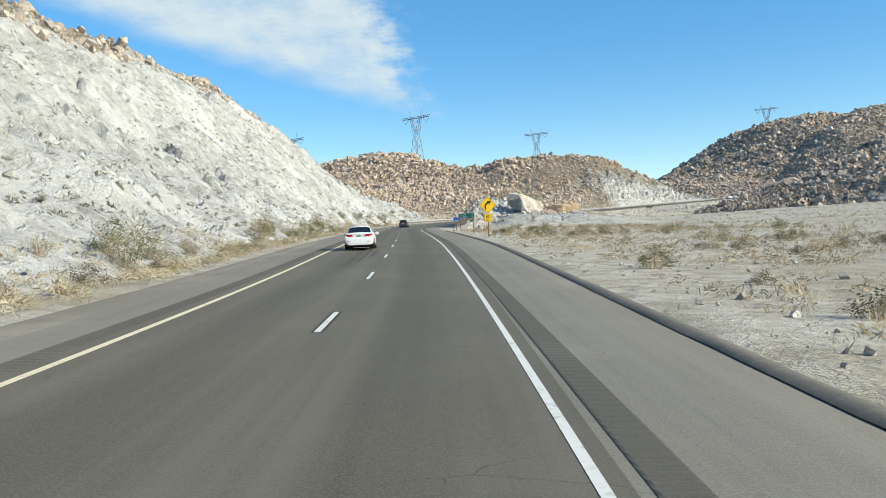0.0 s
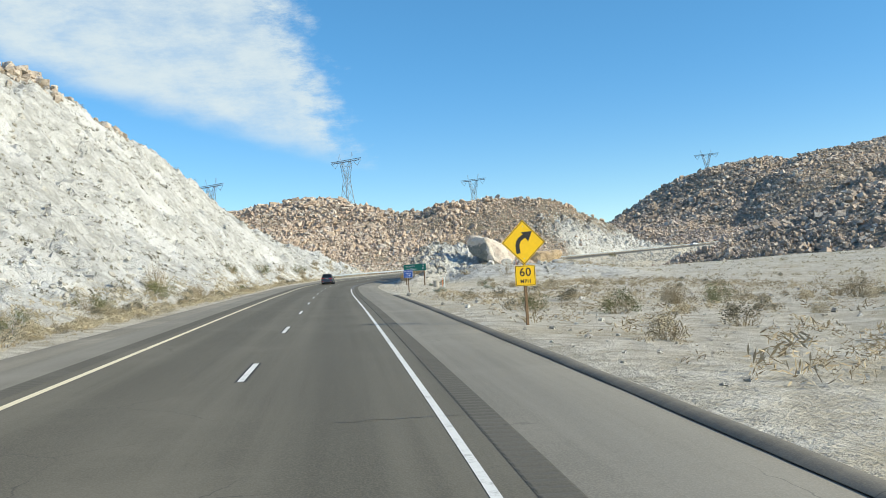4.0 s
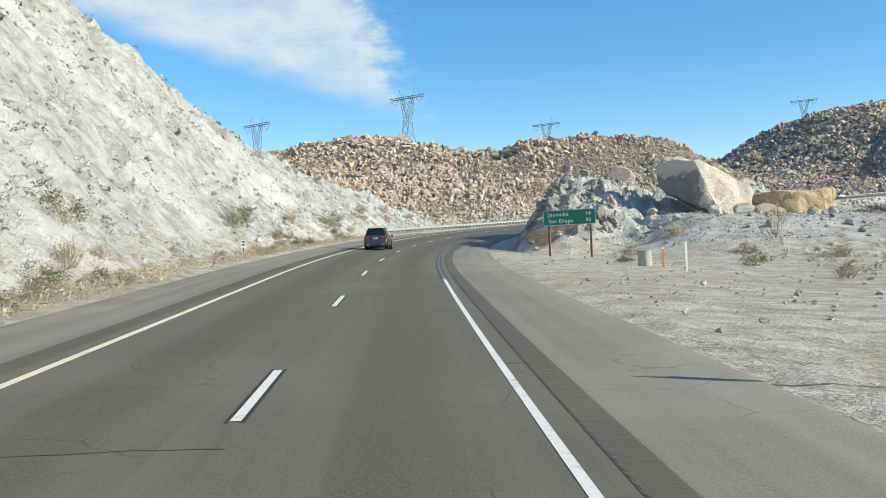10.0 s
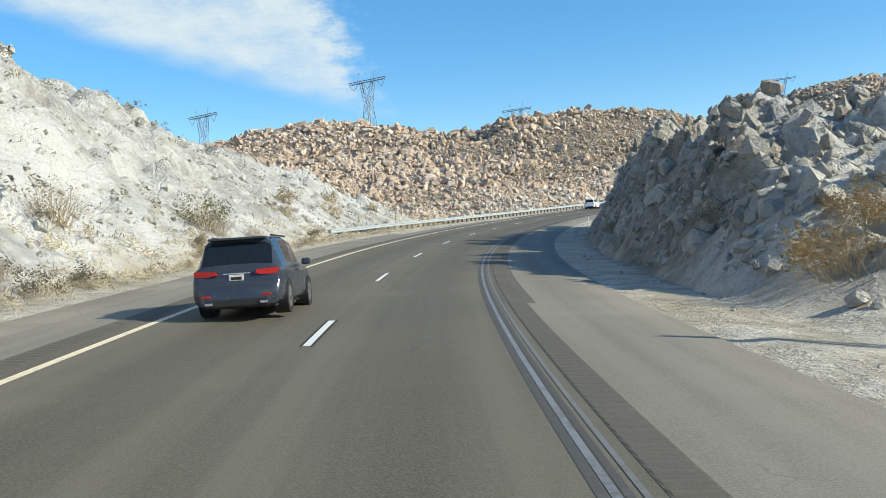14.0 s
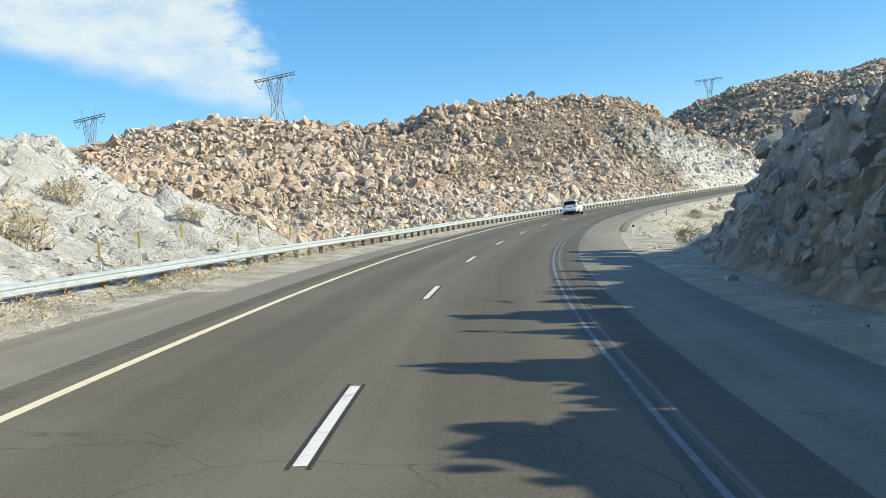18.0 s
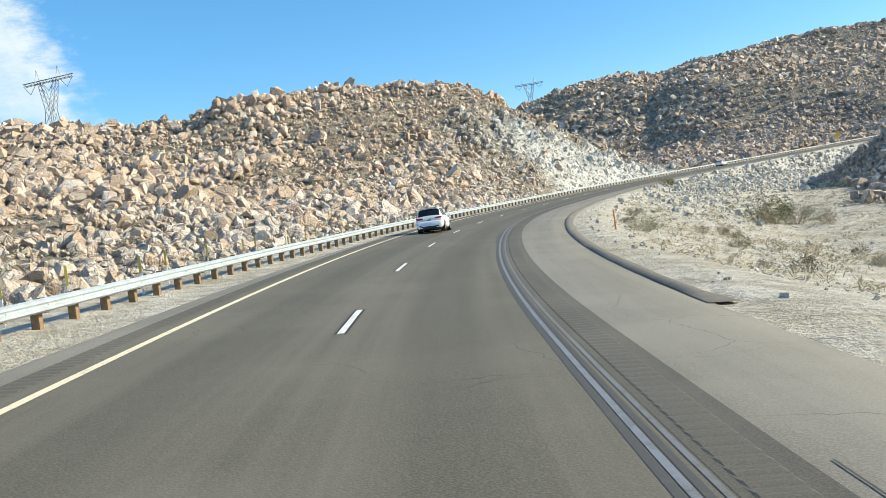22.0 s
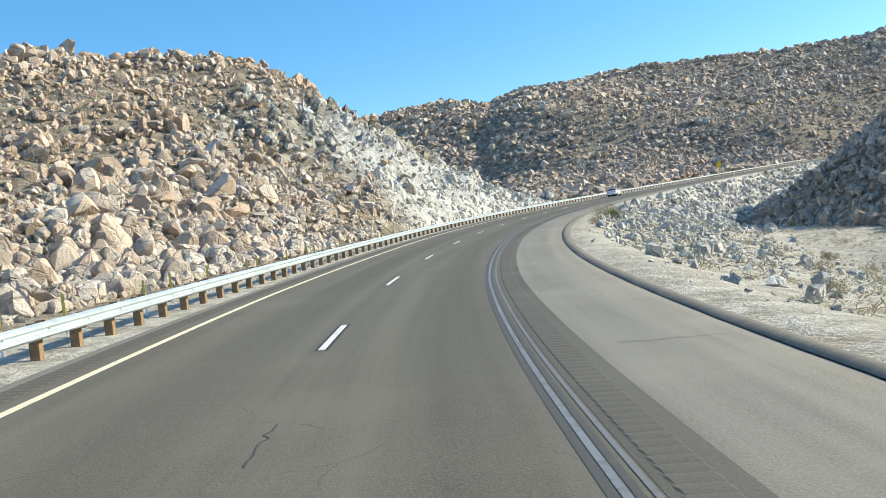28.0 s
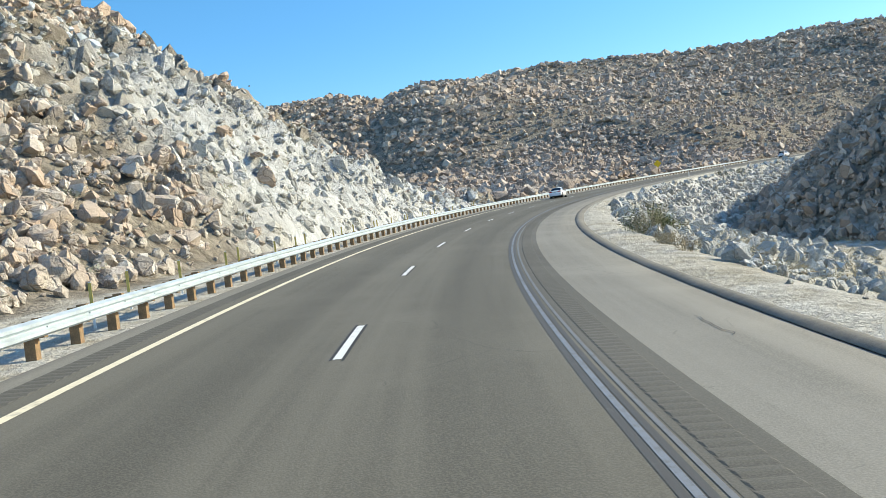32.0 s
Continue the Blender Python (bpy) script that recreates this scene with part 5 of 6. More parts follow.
o1, o2 = rounded(0.76, 0.74, 0.045, 0, 1.88), rounded(0.725, 0.705, 0.035, 0, 1.88)
for k in range(len(o1)):
    j = (k + 1) % len(o1)
    edge.faces.new([edge.verts.new((x, -0.004, z)) for x, z in (o1[k], o1[j], o2[j], o2[k])])
part("border", edge, SIGN_BLACK, plate, "thin black border")
bm = lettering("60", 0.32, 0.004, 1.05)
bmesh.ops.translate(bm, vec=(0, -0.004, 2.0), verts=bm.verts)
part("number", bm, SIGN_BLACK, plate, "black number 60")
bm = lettering("MPH", 0.14, 0.004, 1.1)
bmesh.ops.translate(bm, vec=(0, -0.004, 1.66), verts=bm.verts)
part("letters", bm, SIGN_BLACK, plate, "black letters MPH")
part("bolt", merged(rod((0, -0.012, cz_ + 0.62), (0, 0, cz_ + 0.62), 0.02, 8), rod((0, -0.012, cz_ - 0.62), (0, 0, cz_ - 0.62), 0.02, 8)), STEEL, arrow)


def frame_line(w, h, r, cz, t=0.03, inset=0.02):
    bm = bmesh.new()
    a, b = rounded(w - 2 * inset, h - 2 * inset, r, 0, cz), rounded(w - 2 * inset - 2 * t, h - 2 * inset - 2 * t, max(0.01, r - t), 0, cz)
    for k in range(len(a)):
        j = (k + 1) % len(a)
        bm.faces.new([bm.verts.new((x, -0.004, z)) for x, z in (a[k], a[j], b[j], b[k])])
    return bm


# distance sign; its board stands skew to the road
guide = thing("distance_sign", beside(196.2, 12.65, 0.25, -23), "green distance sign with white letters on two brown posts", "road sign")
W_, H_ = 3.9, 1.12
mid_z = 2.32
for x in (-1.55, 1.55):
    post_block(2.85, 0.14, 0.14, BROWN_POST, guide, x, 0.02, -1.0)
board = part("board", prism(rounded(W_, H_, 0.1, 0, mid_z), 0.02), SIGN_GREEN, guide)
part("border", frame_line(W_, H_, 0.09, mid_z, 0.03, 0.015), SIGN_WHITE, board, "thin white border")
for text, x, z, sp in (("Jacumba", -0.80, mid_z + 0.23, 1.2), ("16", 1.42, mid_z + 0.23, 1.08), ("San Diego", -0.62, mid_z - 0.25, 1.17), ("90", 1.42, mid_z - 0.25, 1.08)):
    bm = lettering(text, 0.27, 0.004, sp)
    bmesh.ops.translate(bm, vec=(x, -0.005, z), verts=bm.verts)
    part("letters", bm, SIGN_WHITE, board, "white letters reading " + text)

# blue service sign
service = thing("service_sign", beside(139.3, 9.1, None, -10), "blue sign reading radiator water above a white arrow", "road sign")
post_block(2.1, 0.09, 0.09, BROWN_POST, service)
board = part("board", prism(rounded(0.92, 0.80, 0.05, 0, 1.85), 0.012), SIGN_BLUE, service)
part("border", frame_line(0.92, 0.80, 0.05, 1.85, 0.018, 0.012), SIGN_WHITE, board, "thin white border")
for text, z in (("RADIATOR", 2.09), ("WATER", 1.86)):
    bm = lettering(text, 0.108, 0.004, 1.02)
    bmesh.ops.translate(bm, vec=(0, -0.005, z), verts=bm.verts)
    part("letters", bm, SIGN_WHITE, board, "white capital letters reading " + text.lower())
bm = bmesh.new()
for poly in ([(-0.26, 1.62), (0.08, 1.62), (0.08, 1.67), (-0.26, 1.67)], [(0.08, 1.575), (0.27, 1.645), (0.08, 1.715)]):
    bm.faces.new([bm.verts.new((x, -0.005, z)) for x, z in poly])
part("arrow", bm, SIGN_WHITE, board, "white arrow")

# small milepost plate at the foot of the cut; its figures are bars
post_mile = thing("milepost_marker", beside(188.8, -9.2, None, 4), "small white milepost plate on a short brown post", "road sign")
post_block(0.95, 0.07, 0.05, BROWN_POST, post_mile)
plate = part("plate", prism(rounded(0.30, 0.50, 0.03, 0, 0.78), 0.008), SIGN_WHITE, post_mile)
for z in (0.90, 0.70):
    part("bar", box(0.20, 0.004, 0.09, (0, -0.004, z)), SIGN_BLACK, plate)

# far warning sign at the upper bend
far_sign = thing("warning_sign", beside(640, -9.0, None, 0), "yellow warning sign on a post beyond the guardrail", "road sign")
post_block(3.4, 0.10, 0.10, BROWN_POST, far_sign)
part("diamond_board", prism([(x, z - 0.2) for x, z in dia(0.95)], 0.012), SIGN_YELLOW, far_sign)

# barrel, orange and white markers at the turnout
barrel = thing("water_barrel", beside(182.8, 15.4), "pale weathered water barrel on the gravel turnout", "barrel")
part("body", merged(rod((0, 0, -0.1), (0, 0, 0.85), 0.42, 20, 0.40)), CONCRETE, barrel, smooth=False)
part("rim", merged(rod((0, 0, 0.82), (0, 0, 0.90), 0.44, 20)), CONCRETE, barrel)
for s, o, h, mat, lab in ((182.0, 16.3, 1.25, ORANGE, "slim orange plastic marker post on the gravel"), (176.4, 16.2, 1.55, SIGN_WHITE, "slim white marker post on the gravel"), (203, 29.5, 1.1, ORANGE, "slim orange plastic marker post on the gravel")):
    mk = thing("marker_stake", beside(s, o), lab, "marker post")
    part("stake", box(0.10, 0.03, h + 0.3, (0, 0, h / 2 - 0.15), 0.006), mat, mk)
    part("band", box(0.105, 0.034, 0.10, (0, 0, h - 0.15), 0.004), SIGN_WHITE, mk, "reflective band")
stake = thing("edge_marker", beside(292.1, 7.6, None, 8), "white plastic edge marker leaning beside the kerb", "marker post")
part("stake", box(0.12, 0.03, 1.1, (0, 0, 0.35), 0.006, pose(0, 0, 0, 0, 10, 0)), SIGN_WHITE, stake)
part("band", box(0.125, 0.034, 0.14, (0.06, 0, 0.72), 0.004, pose(0, 0, 0, 0, 10, 0)), SIGN_BLACK, stake, "dark reflective band")
mk = thing("edge_marker", beside(342, 9.6, None, 0), "slim orange marker stake beside the kerb", "marker post")
part("stake", box(0.08, 0.03, 1.3, (0, 0, 0.45), 0.006), ORANGE, mk)
for s in (600, 632):
    mk = thing("edge_marker", beside(s, 8.6), "white plastic edge marker beside the road", "marker post")
    part("stake", box(0.10, 0.03, 1.4, (0, 0, 0.5), 0.006), SIGN_WHITE, mk)

# ---- pylons ----


def pylon(at, turn, h=46.0):
    """A lattice pylon: a splayed body, two masts leaning apart and a long crossarm with three hanging brackets."""
    p = thing("pylon", pose(*at, 0, 0, turn), "grey steel lattice pylon with one wide crossarm", "pylon", "pylons of the power line")
    waist, arm = h * 0.60, h * 0.90

    def lattice_pair(a0, a1, b0, b1, n, r):
        bms = []
        for k in range(n):
            t0, t1 = k / n, (k + 1) / n
            pa0, pa1 = Vector(a0).lerp(Vector(a1), t0), Vector(a0).lerp(Vector(a1), t1)
            pb0, pb1 = Vector(b0).lerp(Vector(b1), t0), Vector(b0).lerp(Vector(b1), t1)
            bms += [rod(pa0, pb1, r, 4), rod(pb0, pa1, r, 4)]
        return merged(*bms)

    foot, neck = 5.2, 2.0
    sides = [(-1, -1), (1, -1), (1, 1), (-1, 1)]
    for x, y in sides:
        part("leg", rod((x * foot, y * foot, -6), (x * neck, y * neck * 0.8, waist), 0.22, 4), TOWER_STEEL, p)
    for k in range(4):
        (x0, y0), (x1, y1) = sides[k], sides[(k + 1) % 4]
        part("brace", lattice_pair((x0 * foot, y0 * foot, -6), (x0 * neck, y0 * neck * 0.8, waist), (x1 * foot, y1 * foot, -6), (x1 * neck, y1 * neck * 0.8, waist), 5, 0.11), TOWER_STEEL, p)
    for sx in (-1, 1):
        rods = []
        for y in (-1, 1):
            rods += [rod((sx * neck, y * neck * 0.8, waist), (sx * 5.4, y * 0.8, arm), 0.17, 4), rod((-sx * 0.4, y * neck * 0.8, waist), (sx * 3.6, y * 0.8, arm), 0.15, 4)]
        part("mast", merged(*rods), TOWER_STEEL, p)
        part("brace", merged(lattice_pair((sx * neck, -1.5, waist), (sx * 5.4, -0.8, arm), (-sx * 0.4, -1.5, waist), (sx * 3.6, -0.8, arm), 5, 0.09), lattice_pair((sx * neck, 1.5, waist), (sx * 5.4, 0.8, arm), (-sx * 0.4, 1.5, waist), (sx * 3.6, 0.8, arm), 5, 0.09)), TOWER_STEEL, p)
        part("peak", merged(rod((sx * 4.6, 0, arm), (sx * 6.0, 0, h + 1.5), 0.13, 4), rod((sx * 7.4, 0, arm + 1.2), (sx * 6.0, 0, h + 1.5), 0.10, 4)), TOWER_STEEL, p)
    span_ = 14.5
    arms = []
    for y in (-0.8, 0.8):
        arms += [rod((-span_, y * 0.2, arm + 0.9), (span_, y * 0.2, arm + 0.9), 0.17, 4), rod((-span_ * 0.93, y, arm - 0.4), (span_ * 0.93, y, arm - 0.4), 0.15, 4)]
    arms.append(lattice_pair((-span_, 0, arm + 0.9), (span_, 0, arm + 0.9), (-span_ * 0.93, 0.8, arm - 0.4), (span_ * 0.93, 0.8, arm - 0.4), 16, 0.08))
    part("crossarm", merged(*arms), TOWER_STEEL, p)
    for x in (-10.5, 0, 10.5):
        part("insulator", merged(rod((x - 3.4, 0, arm - 0.4), (x, 0, arm - 4.4), 0.14, 6), rod((x + 3.4, 0, arm - 0.4), (x, 0, arm - 4.4), 0.14, 6)), TOWER_STEEL, p, "pair of hanging insulator strings")
    return p


first = pylon((-16.8, 765.9, 77.5), -38.0)
for at, turn in (((406.8, 1178, 132.5), -30.0), ((-123.3, 811, 69.8), -40.0), ((105, 1018, 93.0), -34.0)):
    copy_thing(first, pose(*at, 0, 0, turn))

# ---- cars ----


def car(at_s, at_o, spec, paint, label, turn=0.0):
    """A car seen mostly from behind; y runs to its nose."""
    L, W, H, kind_ = spec
    ob = thing("car", beside(at_s, at_o, 0.0, turn), label, "car")
    suv = kind_ == "suv"
    hw, zb, belt = W / 2, 0.24, H * (0.61 if suv else 0.635)
    y0 = -L / 2
    # stations from tail to nose: y, half width, belt height, roof height (None: no roof), roof half width
    if suv:
        st = [(0.0, 0.84, 0.56, None, 0), (0.05, 0.93, 0.63, None, 0), (0.10, 0.955, 0.66, None, 0), (0.14, 0.955, belt - 0.14, None, 0), (0.20, 0.965, belt - 0.06, None, 0), (0.50, 0.98, belt + 0.01, H - 0.05, 0.70), (0.95, 1.0, belt + 0.01, H, 0.73), (1.9, 1.0, belt, H, 0.74), (2.6, 1.0, belt - 0.02, H - 0.06, 0.71), (3.5, 0.98, belt - 0.05, None, 0), (4.2, 0.93, belt - 0.14, None, 0), (L - 0.1, 0.84, belt - 0.30, None, 0), (L, 0.72, belt - 0.42, None, 0)]
    else:
        st = [(0.0, 0.82, 0.50, None, 0), (0.05, 0.92, 0.58, None, 0), (0.10, 0.945, 0.61, None, 0), (0.13, 0.95, belt - 0.11, None, 0), (0.20, 0.955, belt - 0.05, None, 0), (0.62, 0.97, belt - 0.03, None, 0), (1.42, 1.0, belt, H - 0.03, 0.68), (1.9, 1.0, belt, H, 0.71), (2.5, 1.0, belt - 0.02, H - 0.04, 0.70), (3.45, 0.98, belt - 0.06, None, 0), (4.1, 0.93, belt - 0.16, None, 0), (L - 0.1, 0.84, belt - 0.32, None, 0), (L, 0.70, belt - 0.45, None, 0)]

    def ring_at(y, k, b, roof, rk):
        w = hw * k
        low = [(0, zb), (w * 0.86, zb), (w * 0.965, zb + 0.08), (w, zb + 0.22), (w, max(zb + 0.23, b - 0.14)), (w * 0.975, b)]
        if roof is None:
            up = [(w * 0.935, b + 0.03), (w * 0.82, b + 0.05), (w * 0.45, b + 0.07), (0, b + 0.078)]
        else:
            r = hw * rk
            up = [(w * 0.945, b + 0.03), (r * 1.05, roof - 0.10), (r * 0.90, roof - 0.025), (0, roof)]
        return [Vector((x, y + y0, z)) for x, z in low + up]

    rings = [ring_at(*q) for q in st]
    cab = [i for i, q in enumerate(st) if q[3] is not None]
    a, z_ = cab[0], cab[-1]
    # thin rings beside each glazed strip leave a painted frame round the glass
    full, kinds = [], []
    for i, r in enumerate(rings):
        full.append(r)
        if i + 1 == len(rings):
            break
        nxt = rings[i + 1]
        glaze = "rear" if i == a - 1 else "front" if i == z_ else "side" if a <= i < z_ else ""
        if glaze:
            cuts_ = (0.10, 0.88) if glaze != "side" else (0.06, 0.94)
            full += [[p.lerp(q, t) for p, q in zip(r, nxt)] for t in cuts_]
            kinds += ["", glaze, ""]
        else:
            kinds.append("")
    n = len(rings[0])

    def skin(pick):
        bm = bmesh.new()
        for side in (1, -1):
            at = {}

            def v(i, j):
                if (i, j) not in at:
                    p = full[i][j]
                    at[i, j] = bm.verts.new((side * p.x, p.y, p.z))
                return at[i, j]

            for i in range(len(full) - 1):
                for j in range(n - 1):
                    g = kinds[i]
                    what = "glass_" + g if (g in ("rear", "front") and j in (7, 8)) else "glass_side" + str(side) + str(i) if g == "side" and j == 6 else "body"
                    if what == pick:
                        q = (v(i, j), v(i + 1, j), v(i + 1, j + 1), v(i, j + 1))
                        bm.faces.new(q if side > 0 else q[::-1])
            if pick == "body":
                for i in (0, len(full) - 1):
                    bm.faces.new([v(i, j) for j in range(n)])
        bmesh.ops.remove_doubles(bm, verts=bm.verts, dist=0.0005)
        bmesh.ops.recalc_face_normals(bm, faces=bm.faces)
        return bm

    body = part("body", skin("body"), paint, ob, smooth=True)
    body.data.set_sharp_from_angle(angle=radians(40))
    part("rear_window", skin("glass_rear"), GLASS, ob, "dark rear window", True)
    part("windscreen", skin("glass_front"), GLASS, ob, "dark windscreen", True)
    for side in (1, -1):
        for i, g in enumerate(kinds):
            if g == "side":
                part("side_window", skin("glass_side" + str(side) + str(i)), GLASS, ob, "dark side window", True)
        # lamps, mirror, handles
        z0, z1 = (belt - 0.17, belt - 0.04) if suv else (belt - 0.19, belt - 0.03)
        shape = [(0, z0 + 0.03), (0.20, z0), (0.46, z0 + 0.01), (0.50, z1 - 0.02), (0.46, z1), (0.04, z1 - 0.02)]
        x0 = hw * 0.93 - 0.48
        lamp = prism([(side * (x0 + x), z) for x, z in (shape if side > 0 else shape[::-1])], 0.16, Matrix.Translation((0, y0 + 0.03, 0)) @ Matrix.Rotation(radians(side * 7), 4, "Z"))
        part("tail_lamp", lamp, LAMP_RED, ob, "red tail lamp")
        part("mirror", box(0.20, 0.12, 0.15, (side * (hw + 0.10), y0 + L * 0.60, belt + 0.06), 0.04), paint, ob)
        part("door_handle", box(0.03, 0.20, 0.03, (side * (hw + 0.012), y0 + L * 0.42, belt - 0.12), 0.008), paint if paint is CAR_WHITE else TRIM, ob)
        part("headlamp", box(0.34, 0.10, 0.14, (side * hw * 0.62, y0 + L - 0.10, belt - 0.34), 0.03), CHROME, ob)
        part("reflector", box(0.20, 0.02, 0.045, (side * hw * 0.66, y0 + 0.004, 0.44), 0.008), LAMP_RED, ob)
        for y in (0.95, L - 0.92):
            r = 0.35 if suv else 0.32
            x = side * (hw - 0.15)
            c = (x, y0 + y, r)
            part("wheel_arch", rod((side * (hw - 0.30), c[1], r + 0.01), (side * (hw + 0.004), c[1], r + 0.01), r + 0.018, 28), TRIM, ob)
            t = part("tyre", rod((x - 0.12, c[1], r), (x + 0.12, c[1], r), r, 28), RUBBER, ob)
            part("rim", merged(rod((x + side * 0.135, c[1], r), (x + side * 0.156, c[1], r), r * 0.68, 20), rod((x + side * 0.14, c[1], r), (x + side * 0.165, c[1], r), r * 0.18, 10)), ALLOY, t)
    part("rear_bumper", box(W * 0.70, 0.10, 0.17, (0, y0 + 0.035, zb + 0.06), 0.03), TRIM if suv else paint, ob, "black lower bumper" if suv else "painted lower bumper")
    pz = belt - 0.15 if not suv else belt - 0.22
    plate_ = part("number_plate", box(0.31, 0.02, 0.15, (0, y0 + 0.112, pz), 0.006), PLATE, ob)
    part("bar", box(0.22, 0.006, 0.06, (0, y0 + 0.100, pz)), SIGN_BLACK, plate_)
    part("trim_strip", box(0.56, 0.02, 0.03, (0, y0 + 0.135, pz + 0.10), 0.008), CHROME, ob)
    part("underbody", box(W * 0.8, L * 0.88, 0.14, (0, 0, 0.24), 0.03), TRIM, ob)
    if suv:
        for side in (1, -1):
            part("roof_rail", box(0.04, 1.7, 0.04, (side * hw * 0.66, y0 + 1.70, H + 0.005), 0.012), TRIM if paint is CAR_DARK else ALLOY, ob)
            part("exhaust", box(0.16, 0.08, 0.07, (side * W * 0.30, y0 - 0.01, zb + 0.05), 0.02), CHROME, ob)
        part("spoiler", box(W * 0.64, 0.24, 0.05, (0, y0 + 0.47, H - 0.045), 0.015), paint, ob)
    return ob


SEDAN, SUV = (4.6, 1.80, 1.45, "sedan"), (4.65, 1.88, 1.66, "suv")
car(44.5, -1.85, SEDAN, CAR_WHITE, "white sedan with red tail lamps driving up the lane")
car(204.0, -1.9, SUV, CAR_DARK, "dark slate sport utility car with a roof spoiler")
car(545.0, -1.9, SEDAN, CAR_WHITE, "white sedan with narrow red lamps and tinted glass")
car(352.0, -2.1, SUV, CAR_WHITE, "white sport utility car with chrome exhaust tips")
car(700.0, 1.8, SUV, CAR_WHITE, "white car near the top of the bend")

# ---- desert shrubs ----


def sliver(v, f, a, b, c, wide, r):
    """One bent twig: two thin crossed blades through three points."""
    along = (c - a).normalized()
    side = along.orthogonal().normalized()
    turn = Matrix.Rotation(r.uniform(0, 3.14), 3, along)
    for q in (turn @ side, turn @ along.cross(side)):
        k = len(v)
        v += [a - q * wide, a + q * wide, b + q * wide * 0.7, b - q * wide * 0.7, c]
        f += [(k, k + 1, k + 2), (k, k + 2, k + 3), (k + 3, k + 2, k + 4)]


def twig_mesh(name, seed, n, tall, wide, mat, thick=0.012, droop=0.3, upright=0.5):
    """Many thin crooked twigs that leave the ground over a patch and fork outwards into a loose dome."""
    r = random.Random(seed)
    v, f = [], []
    for _ in range(max(3, n // 2)):
        a, out = r.uniform(0, 2 * math.pi), math.sqrt(r.random())
        root = Vector((math.cos(a), math.sin(a), 0)) * out * 0.4 * wide + Vector((0, 0, -0.06))
        a += r.gauss(0, 0.5)
        high = tall * math.sqrt(max(0.05, 1 - 0.75 * out * out)) * r.uniform(0.5, 0.85)
        top = Vector((math.cos(a) * out * wide * 0.85, math.sin(a) * out * wide * 0.85, high))
        mid = root.lerp(top, r.uniform(0.4, 0.6)) + Vector((r.gauss(0, 0.08) * wide, r.gauss(0, 0.08) * wide, r.gauss(0, 0.05) * tall))
        sliver(v, f, root, mid, top, thick, r)
        for _ in range(4):
            p = mid.lerp(top, r.uniform(-0.5, 1.0))
            e = p + Vector((r.gauss(0, 0.2) * wide, r.gauss(0, 0.2) * wide, r.uniform(-0.02, 0.28) * tall))
            sliver(v, f, p, p.lerp(e, 0.5) + Vector((r.gauss(0, 0.03), r.gauss(0, 0.03), 0.03 * tall)), e, thick * 0.5, r)
    return np.array([tuple(x) for x in v]), np.array(f)


def leaf_mesh(seed, n, tall, wide, size, slim=0.45):
    """Small leaves in uneven clumps over a low dome, down to the ground."""
    r = random.Random(seed)
    lobes = []
    for _ in range(9):
        a, q = r.uniform(0, 2 * math.pi), math.sqrt(r.random()) * 0.8
        lobes.append((Vector((math.cos(a) * q * wide, math.sin(a) * q * wide, tall * (1 - q * q) * r.uniform(0.4, 0.8))), r.uniform(0.2, 0.36)))
    v, f = [], []
    for _ in range(n):
        c, k = r.choice(lobes)
        p = c + Vector((r.gauss(0, k * 0.5) * wide, r.gauss(0, k * 0.5) * wide, r.gauss(0, k * 0.45) * tall))
        if p.z < 0.02:
            p.z = r.uniform(0.02, 0.2) * tall
        d1 = Vector((r.gauss(0, 1), r.gauss(0, 1), r.gauss(0, 0.8))).normalized()
        d2 = d1.orthogonal().normalized()
        s = size * r.uniform(0.6, 1.4)
        i = len(v)
        v += [p - d1 * s, p + d2 * s * slim, p + d1 * s, p - d2 * s * slim]
        f += [(i, i + 1, i + 2), (i, i + 2, i + 3)]
    return np.array([tuple(x) for x in v]), np.array(f)


def shrub_kind(name, seed, tall, wide, twigs, leaves, twig_mat, leaf_mat, leaf_size, thick=0.012):
    tv, tf = twig_mesh(name, seed, twigs, tall, wide, twig_mat, thick)
    a = np_mesh("stem", tv, tf, twig_mat, False)
    b = None
    if leaves:
        lv, lf = leaf_mesh(seed + 1, leaves, tall, wide, leaf_size)
        b = np_mesh("foliage", lv, lf, leaf_mat, False)
    return a, b


def shrub(kind_, at_s, at_o, size, turn, label, group):
    p = on_road(at_s, at_o)
    ob = thing("desert_shrub", pose(p[0], p[1], ground_z(p[0], p[1]), 0, 0, turn) @ Matrix.Diagonal((size, size, size, 1)), label, "shrub", group)
    share("stem", kind_[0], ob)
    if kind_[1]:
        share("foliage", kind_[1], ob)
    return ob


STRAW = [shrub_kind("straw", 500 + k, 0.75, 0.75, 70, 520, DRY_TWIG, DRY_LEAF, 0.042, 0.008) for k in range(4)]
SAGE = [shrub_kind("sage", 520 + k, 0.8, 0.8, 70, 560, DRY_TWIG, GREY_LEAF, 0.04, 0.008) for k in range(4)]
CREOSOTE = [shrub_kind("creosote", 540 + k, 1.5, 1.3, 100, 1500, DRY_TWIG, GREEN_LEAF, 0.036, 0.009) for k in range(3)]
BARE = [shrub_kind("bare", 560 + k, 1.5, 1.0, 110, 320, DRY_TWIG, GREY_LEAF, 0.03, 0.009) for k in range(3)]
TALL = [shrub_kind("bare", 575, 1.6, 1.0, 55, 0, DRY_TWIG, GREY_LEAF, 0.04, 0.006)]
PALE = [shrub_kind("pale", 580 + k, 0.6, 0.7, 80, 1100, DRY_TWIG, PALE_LEAF, 0.042, 0.008) for k in range(2)]
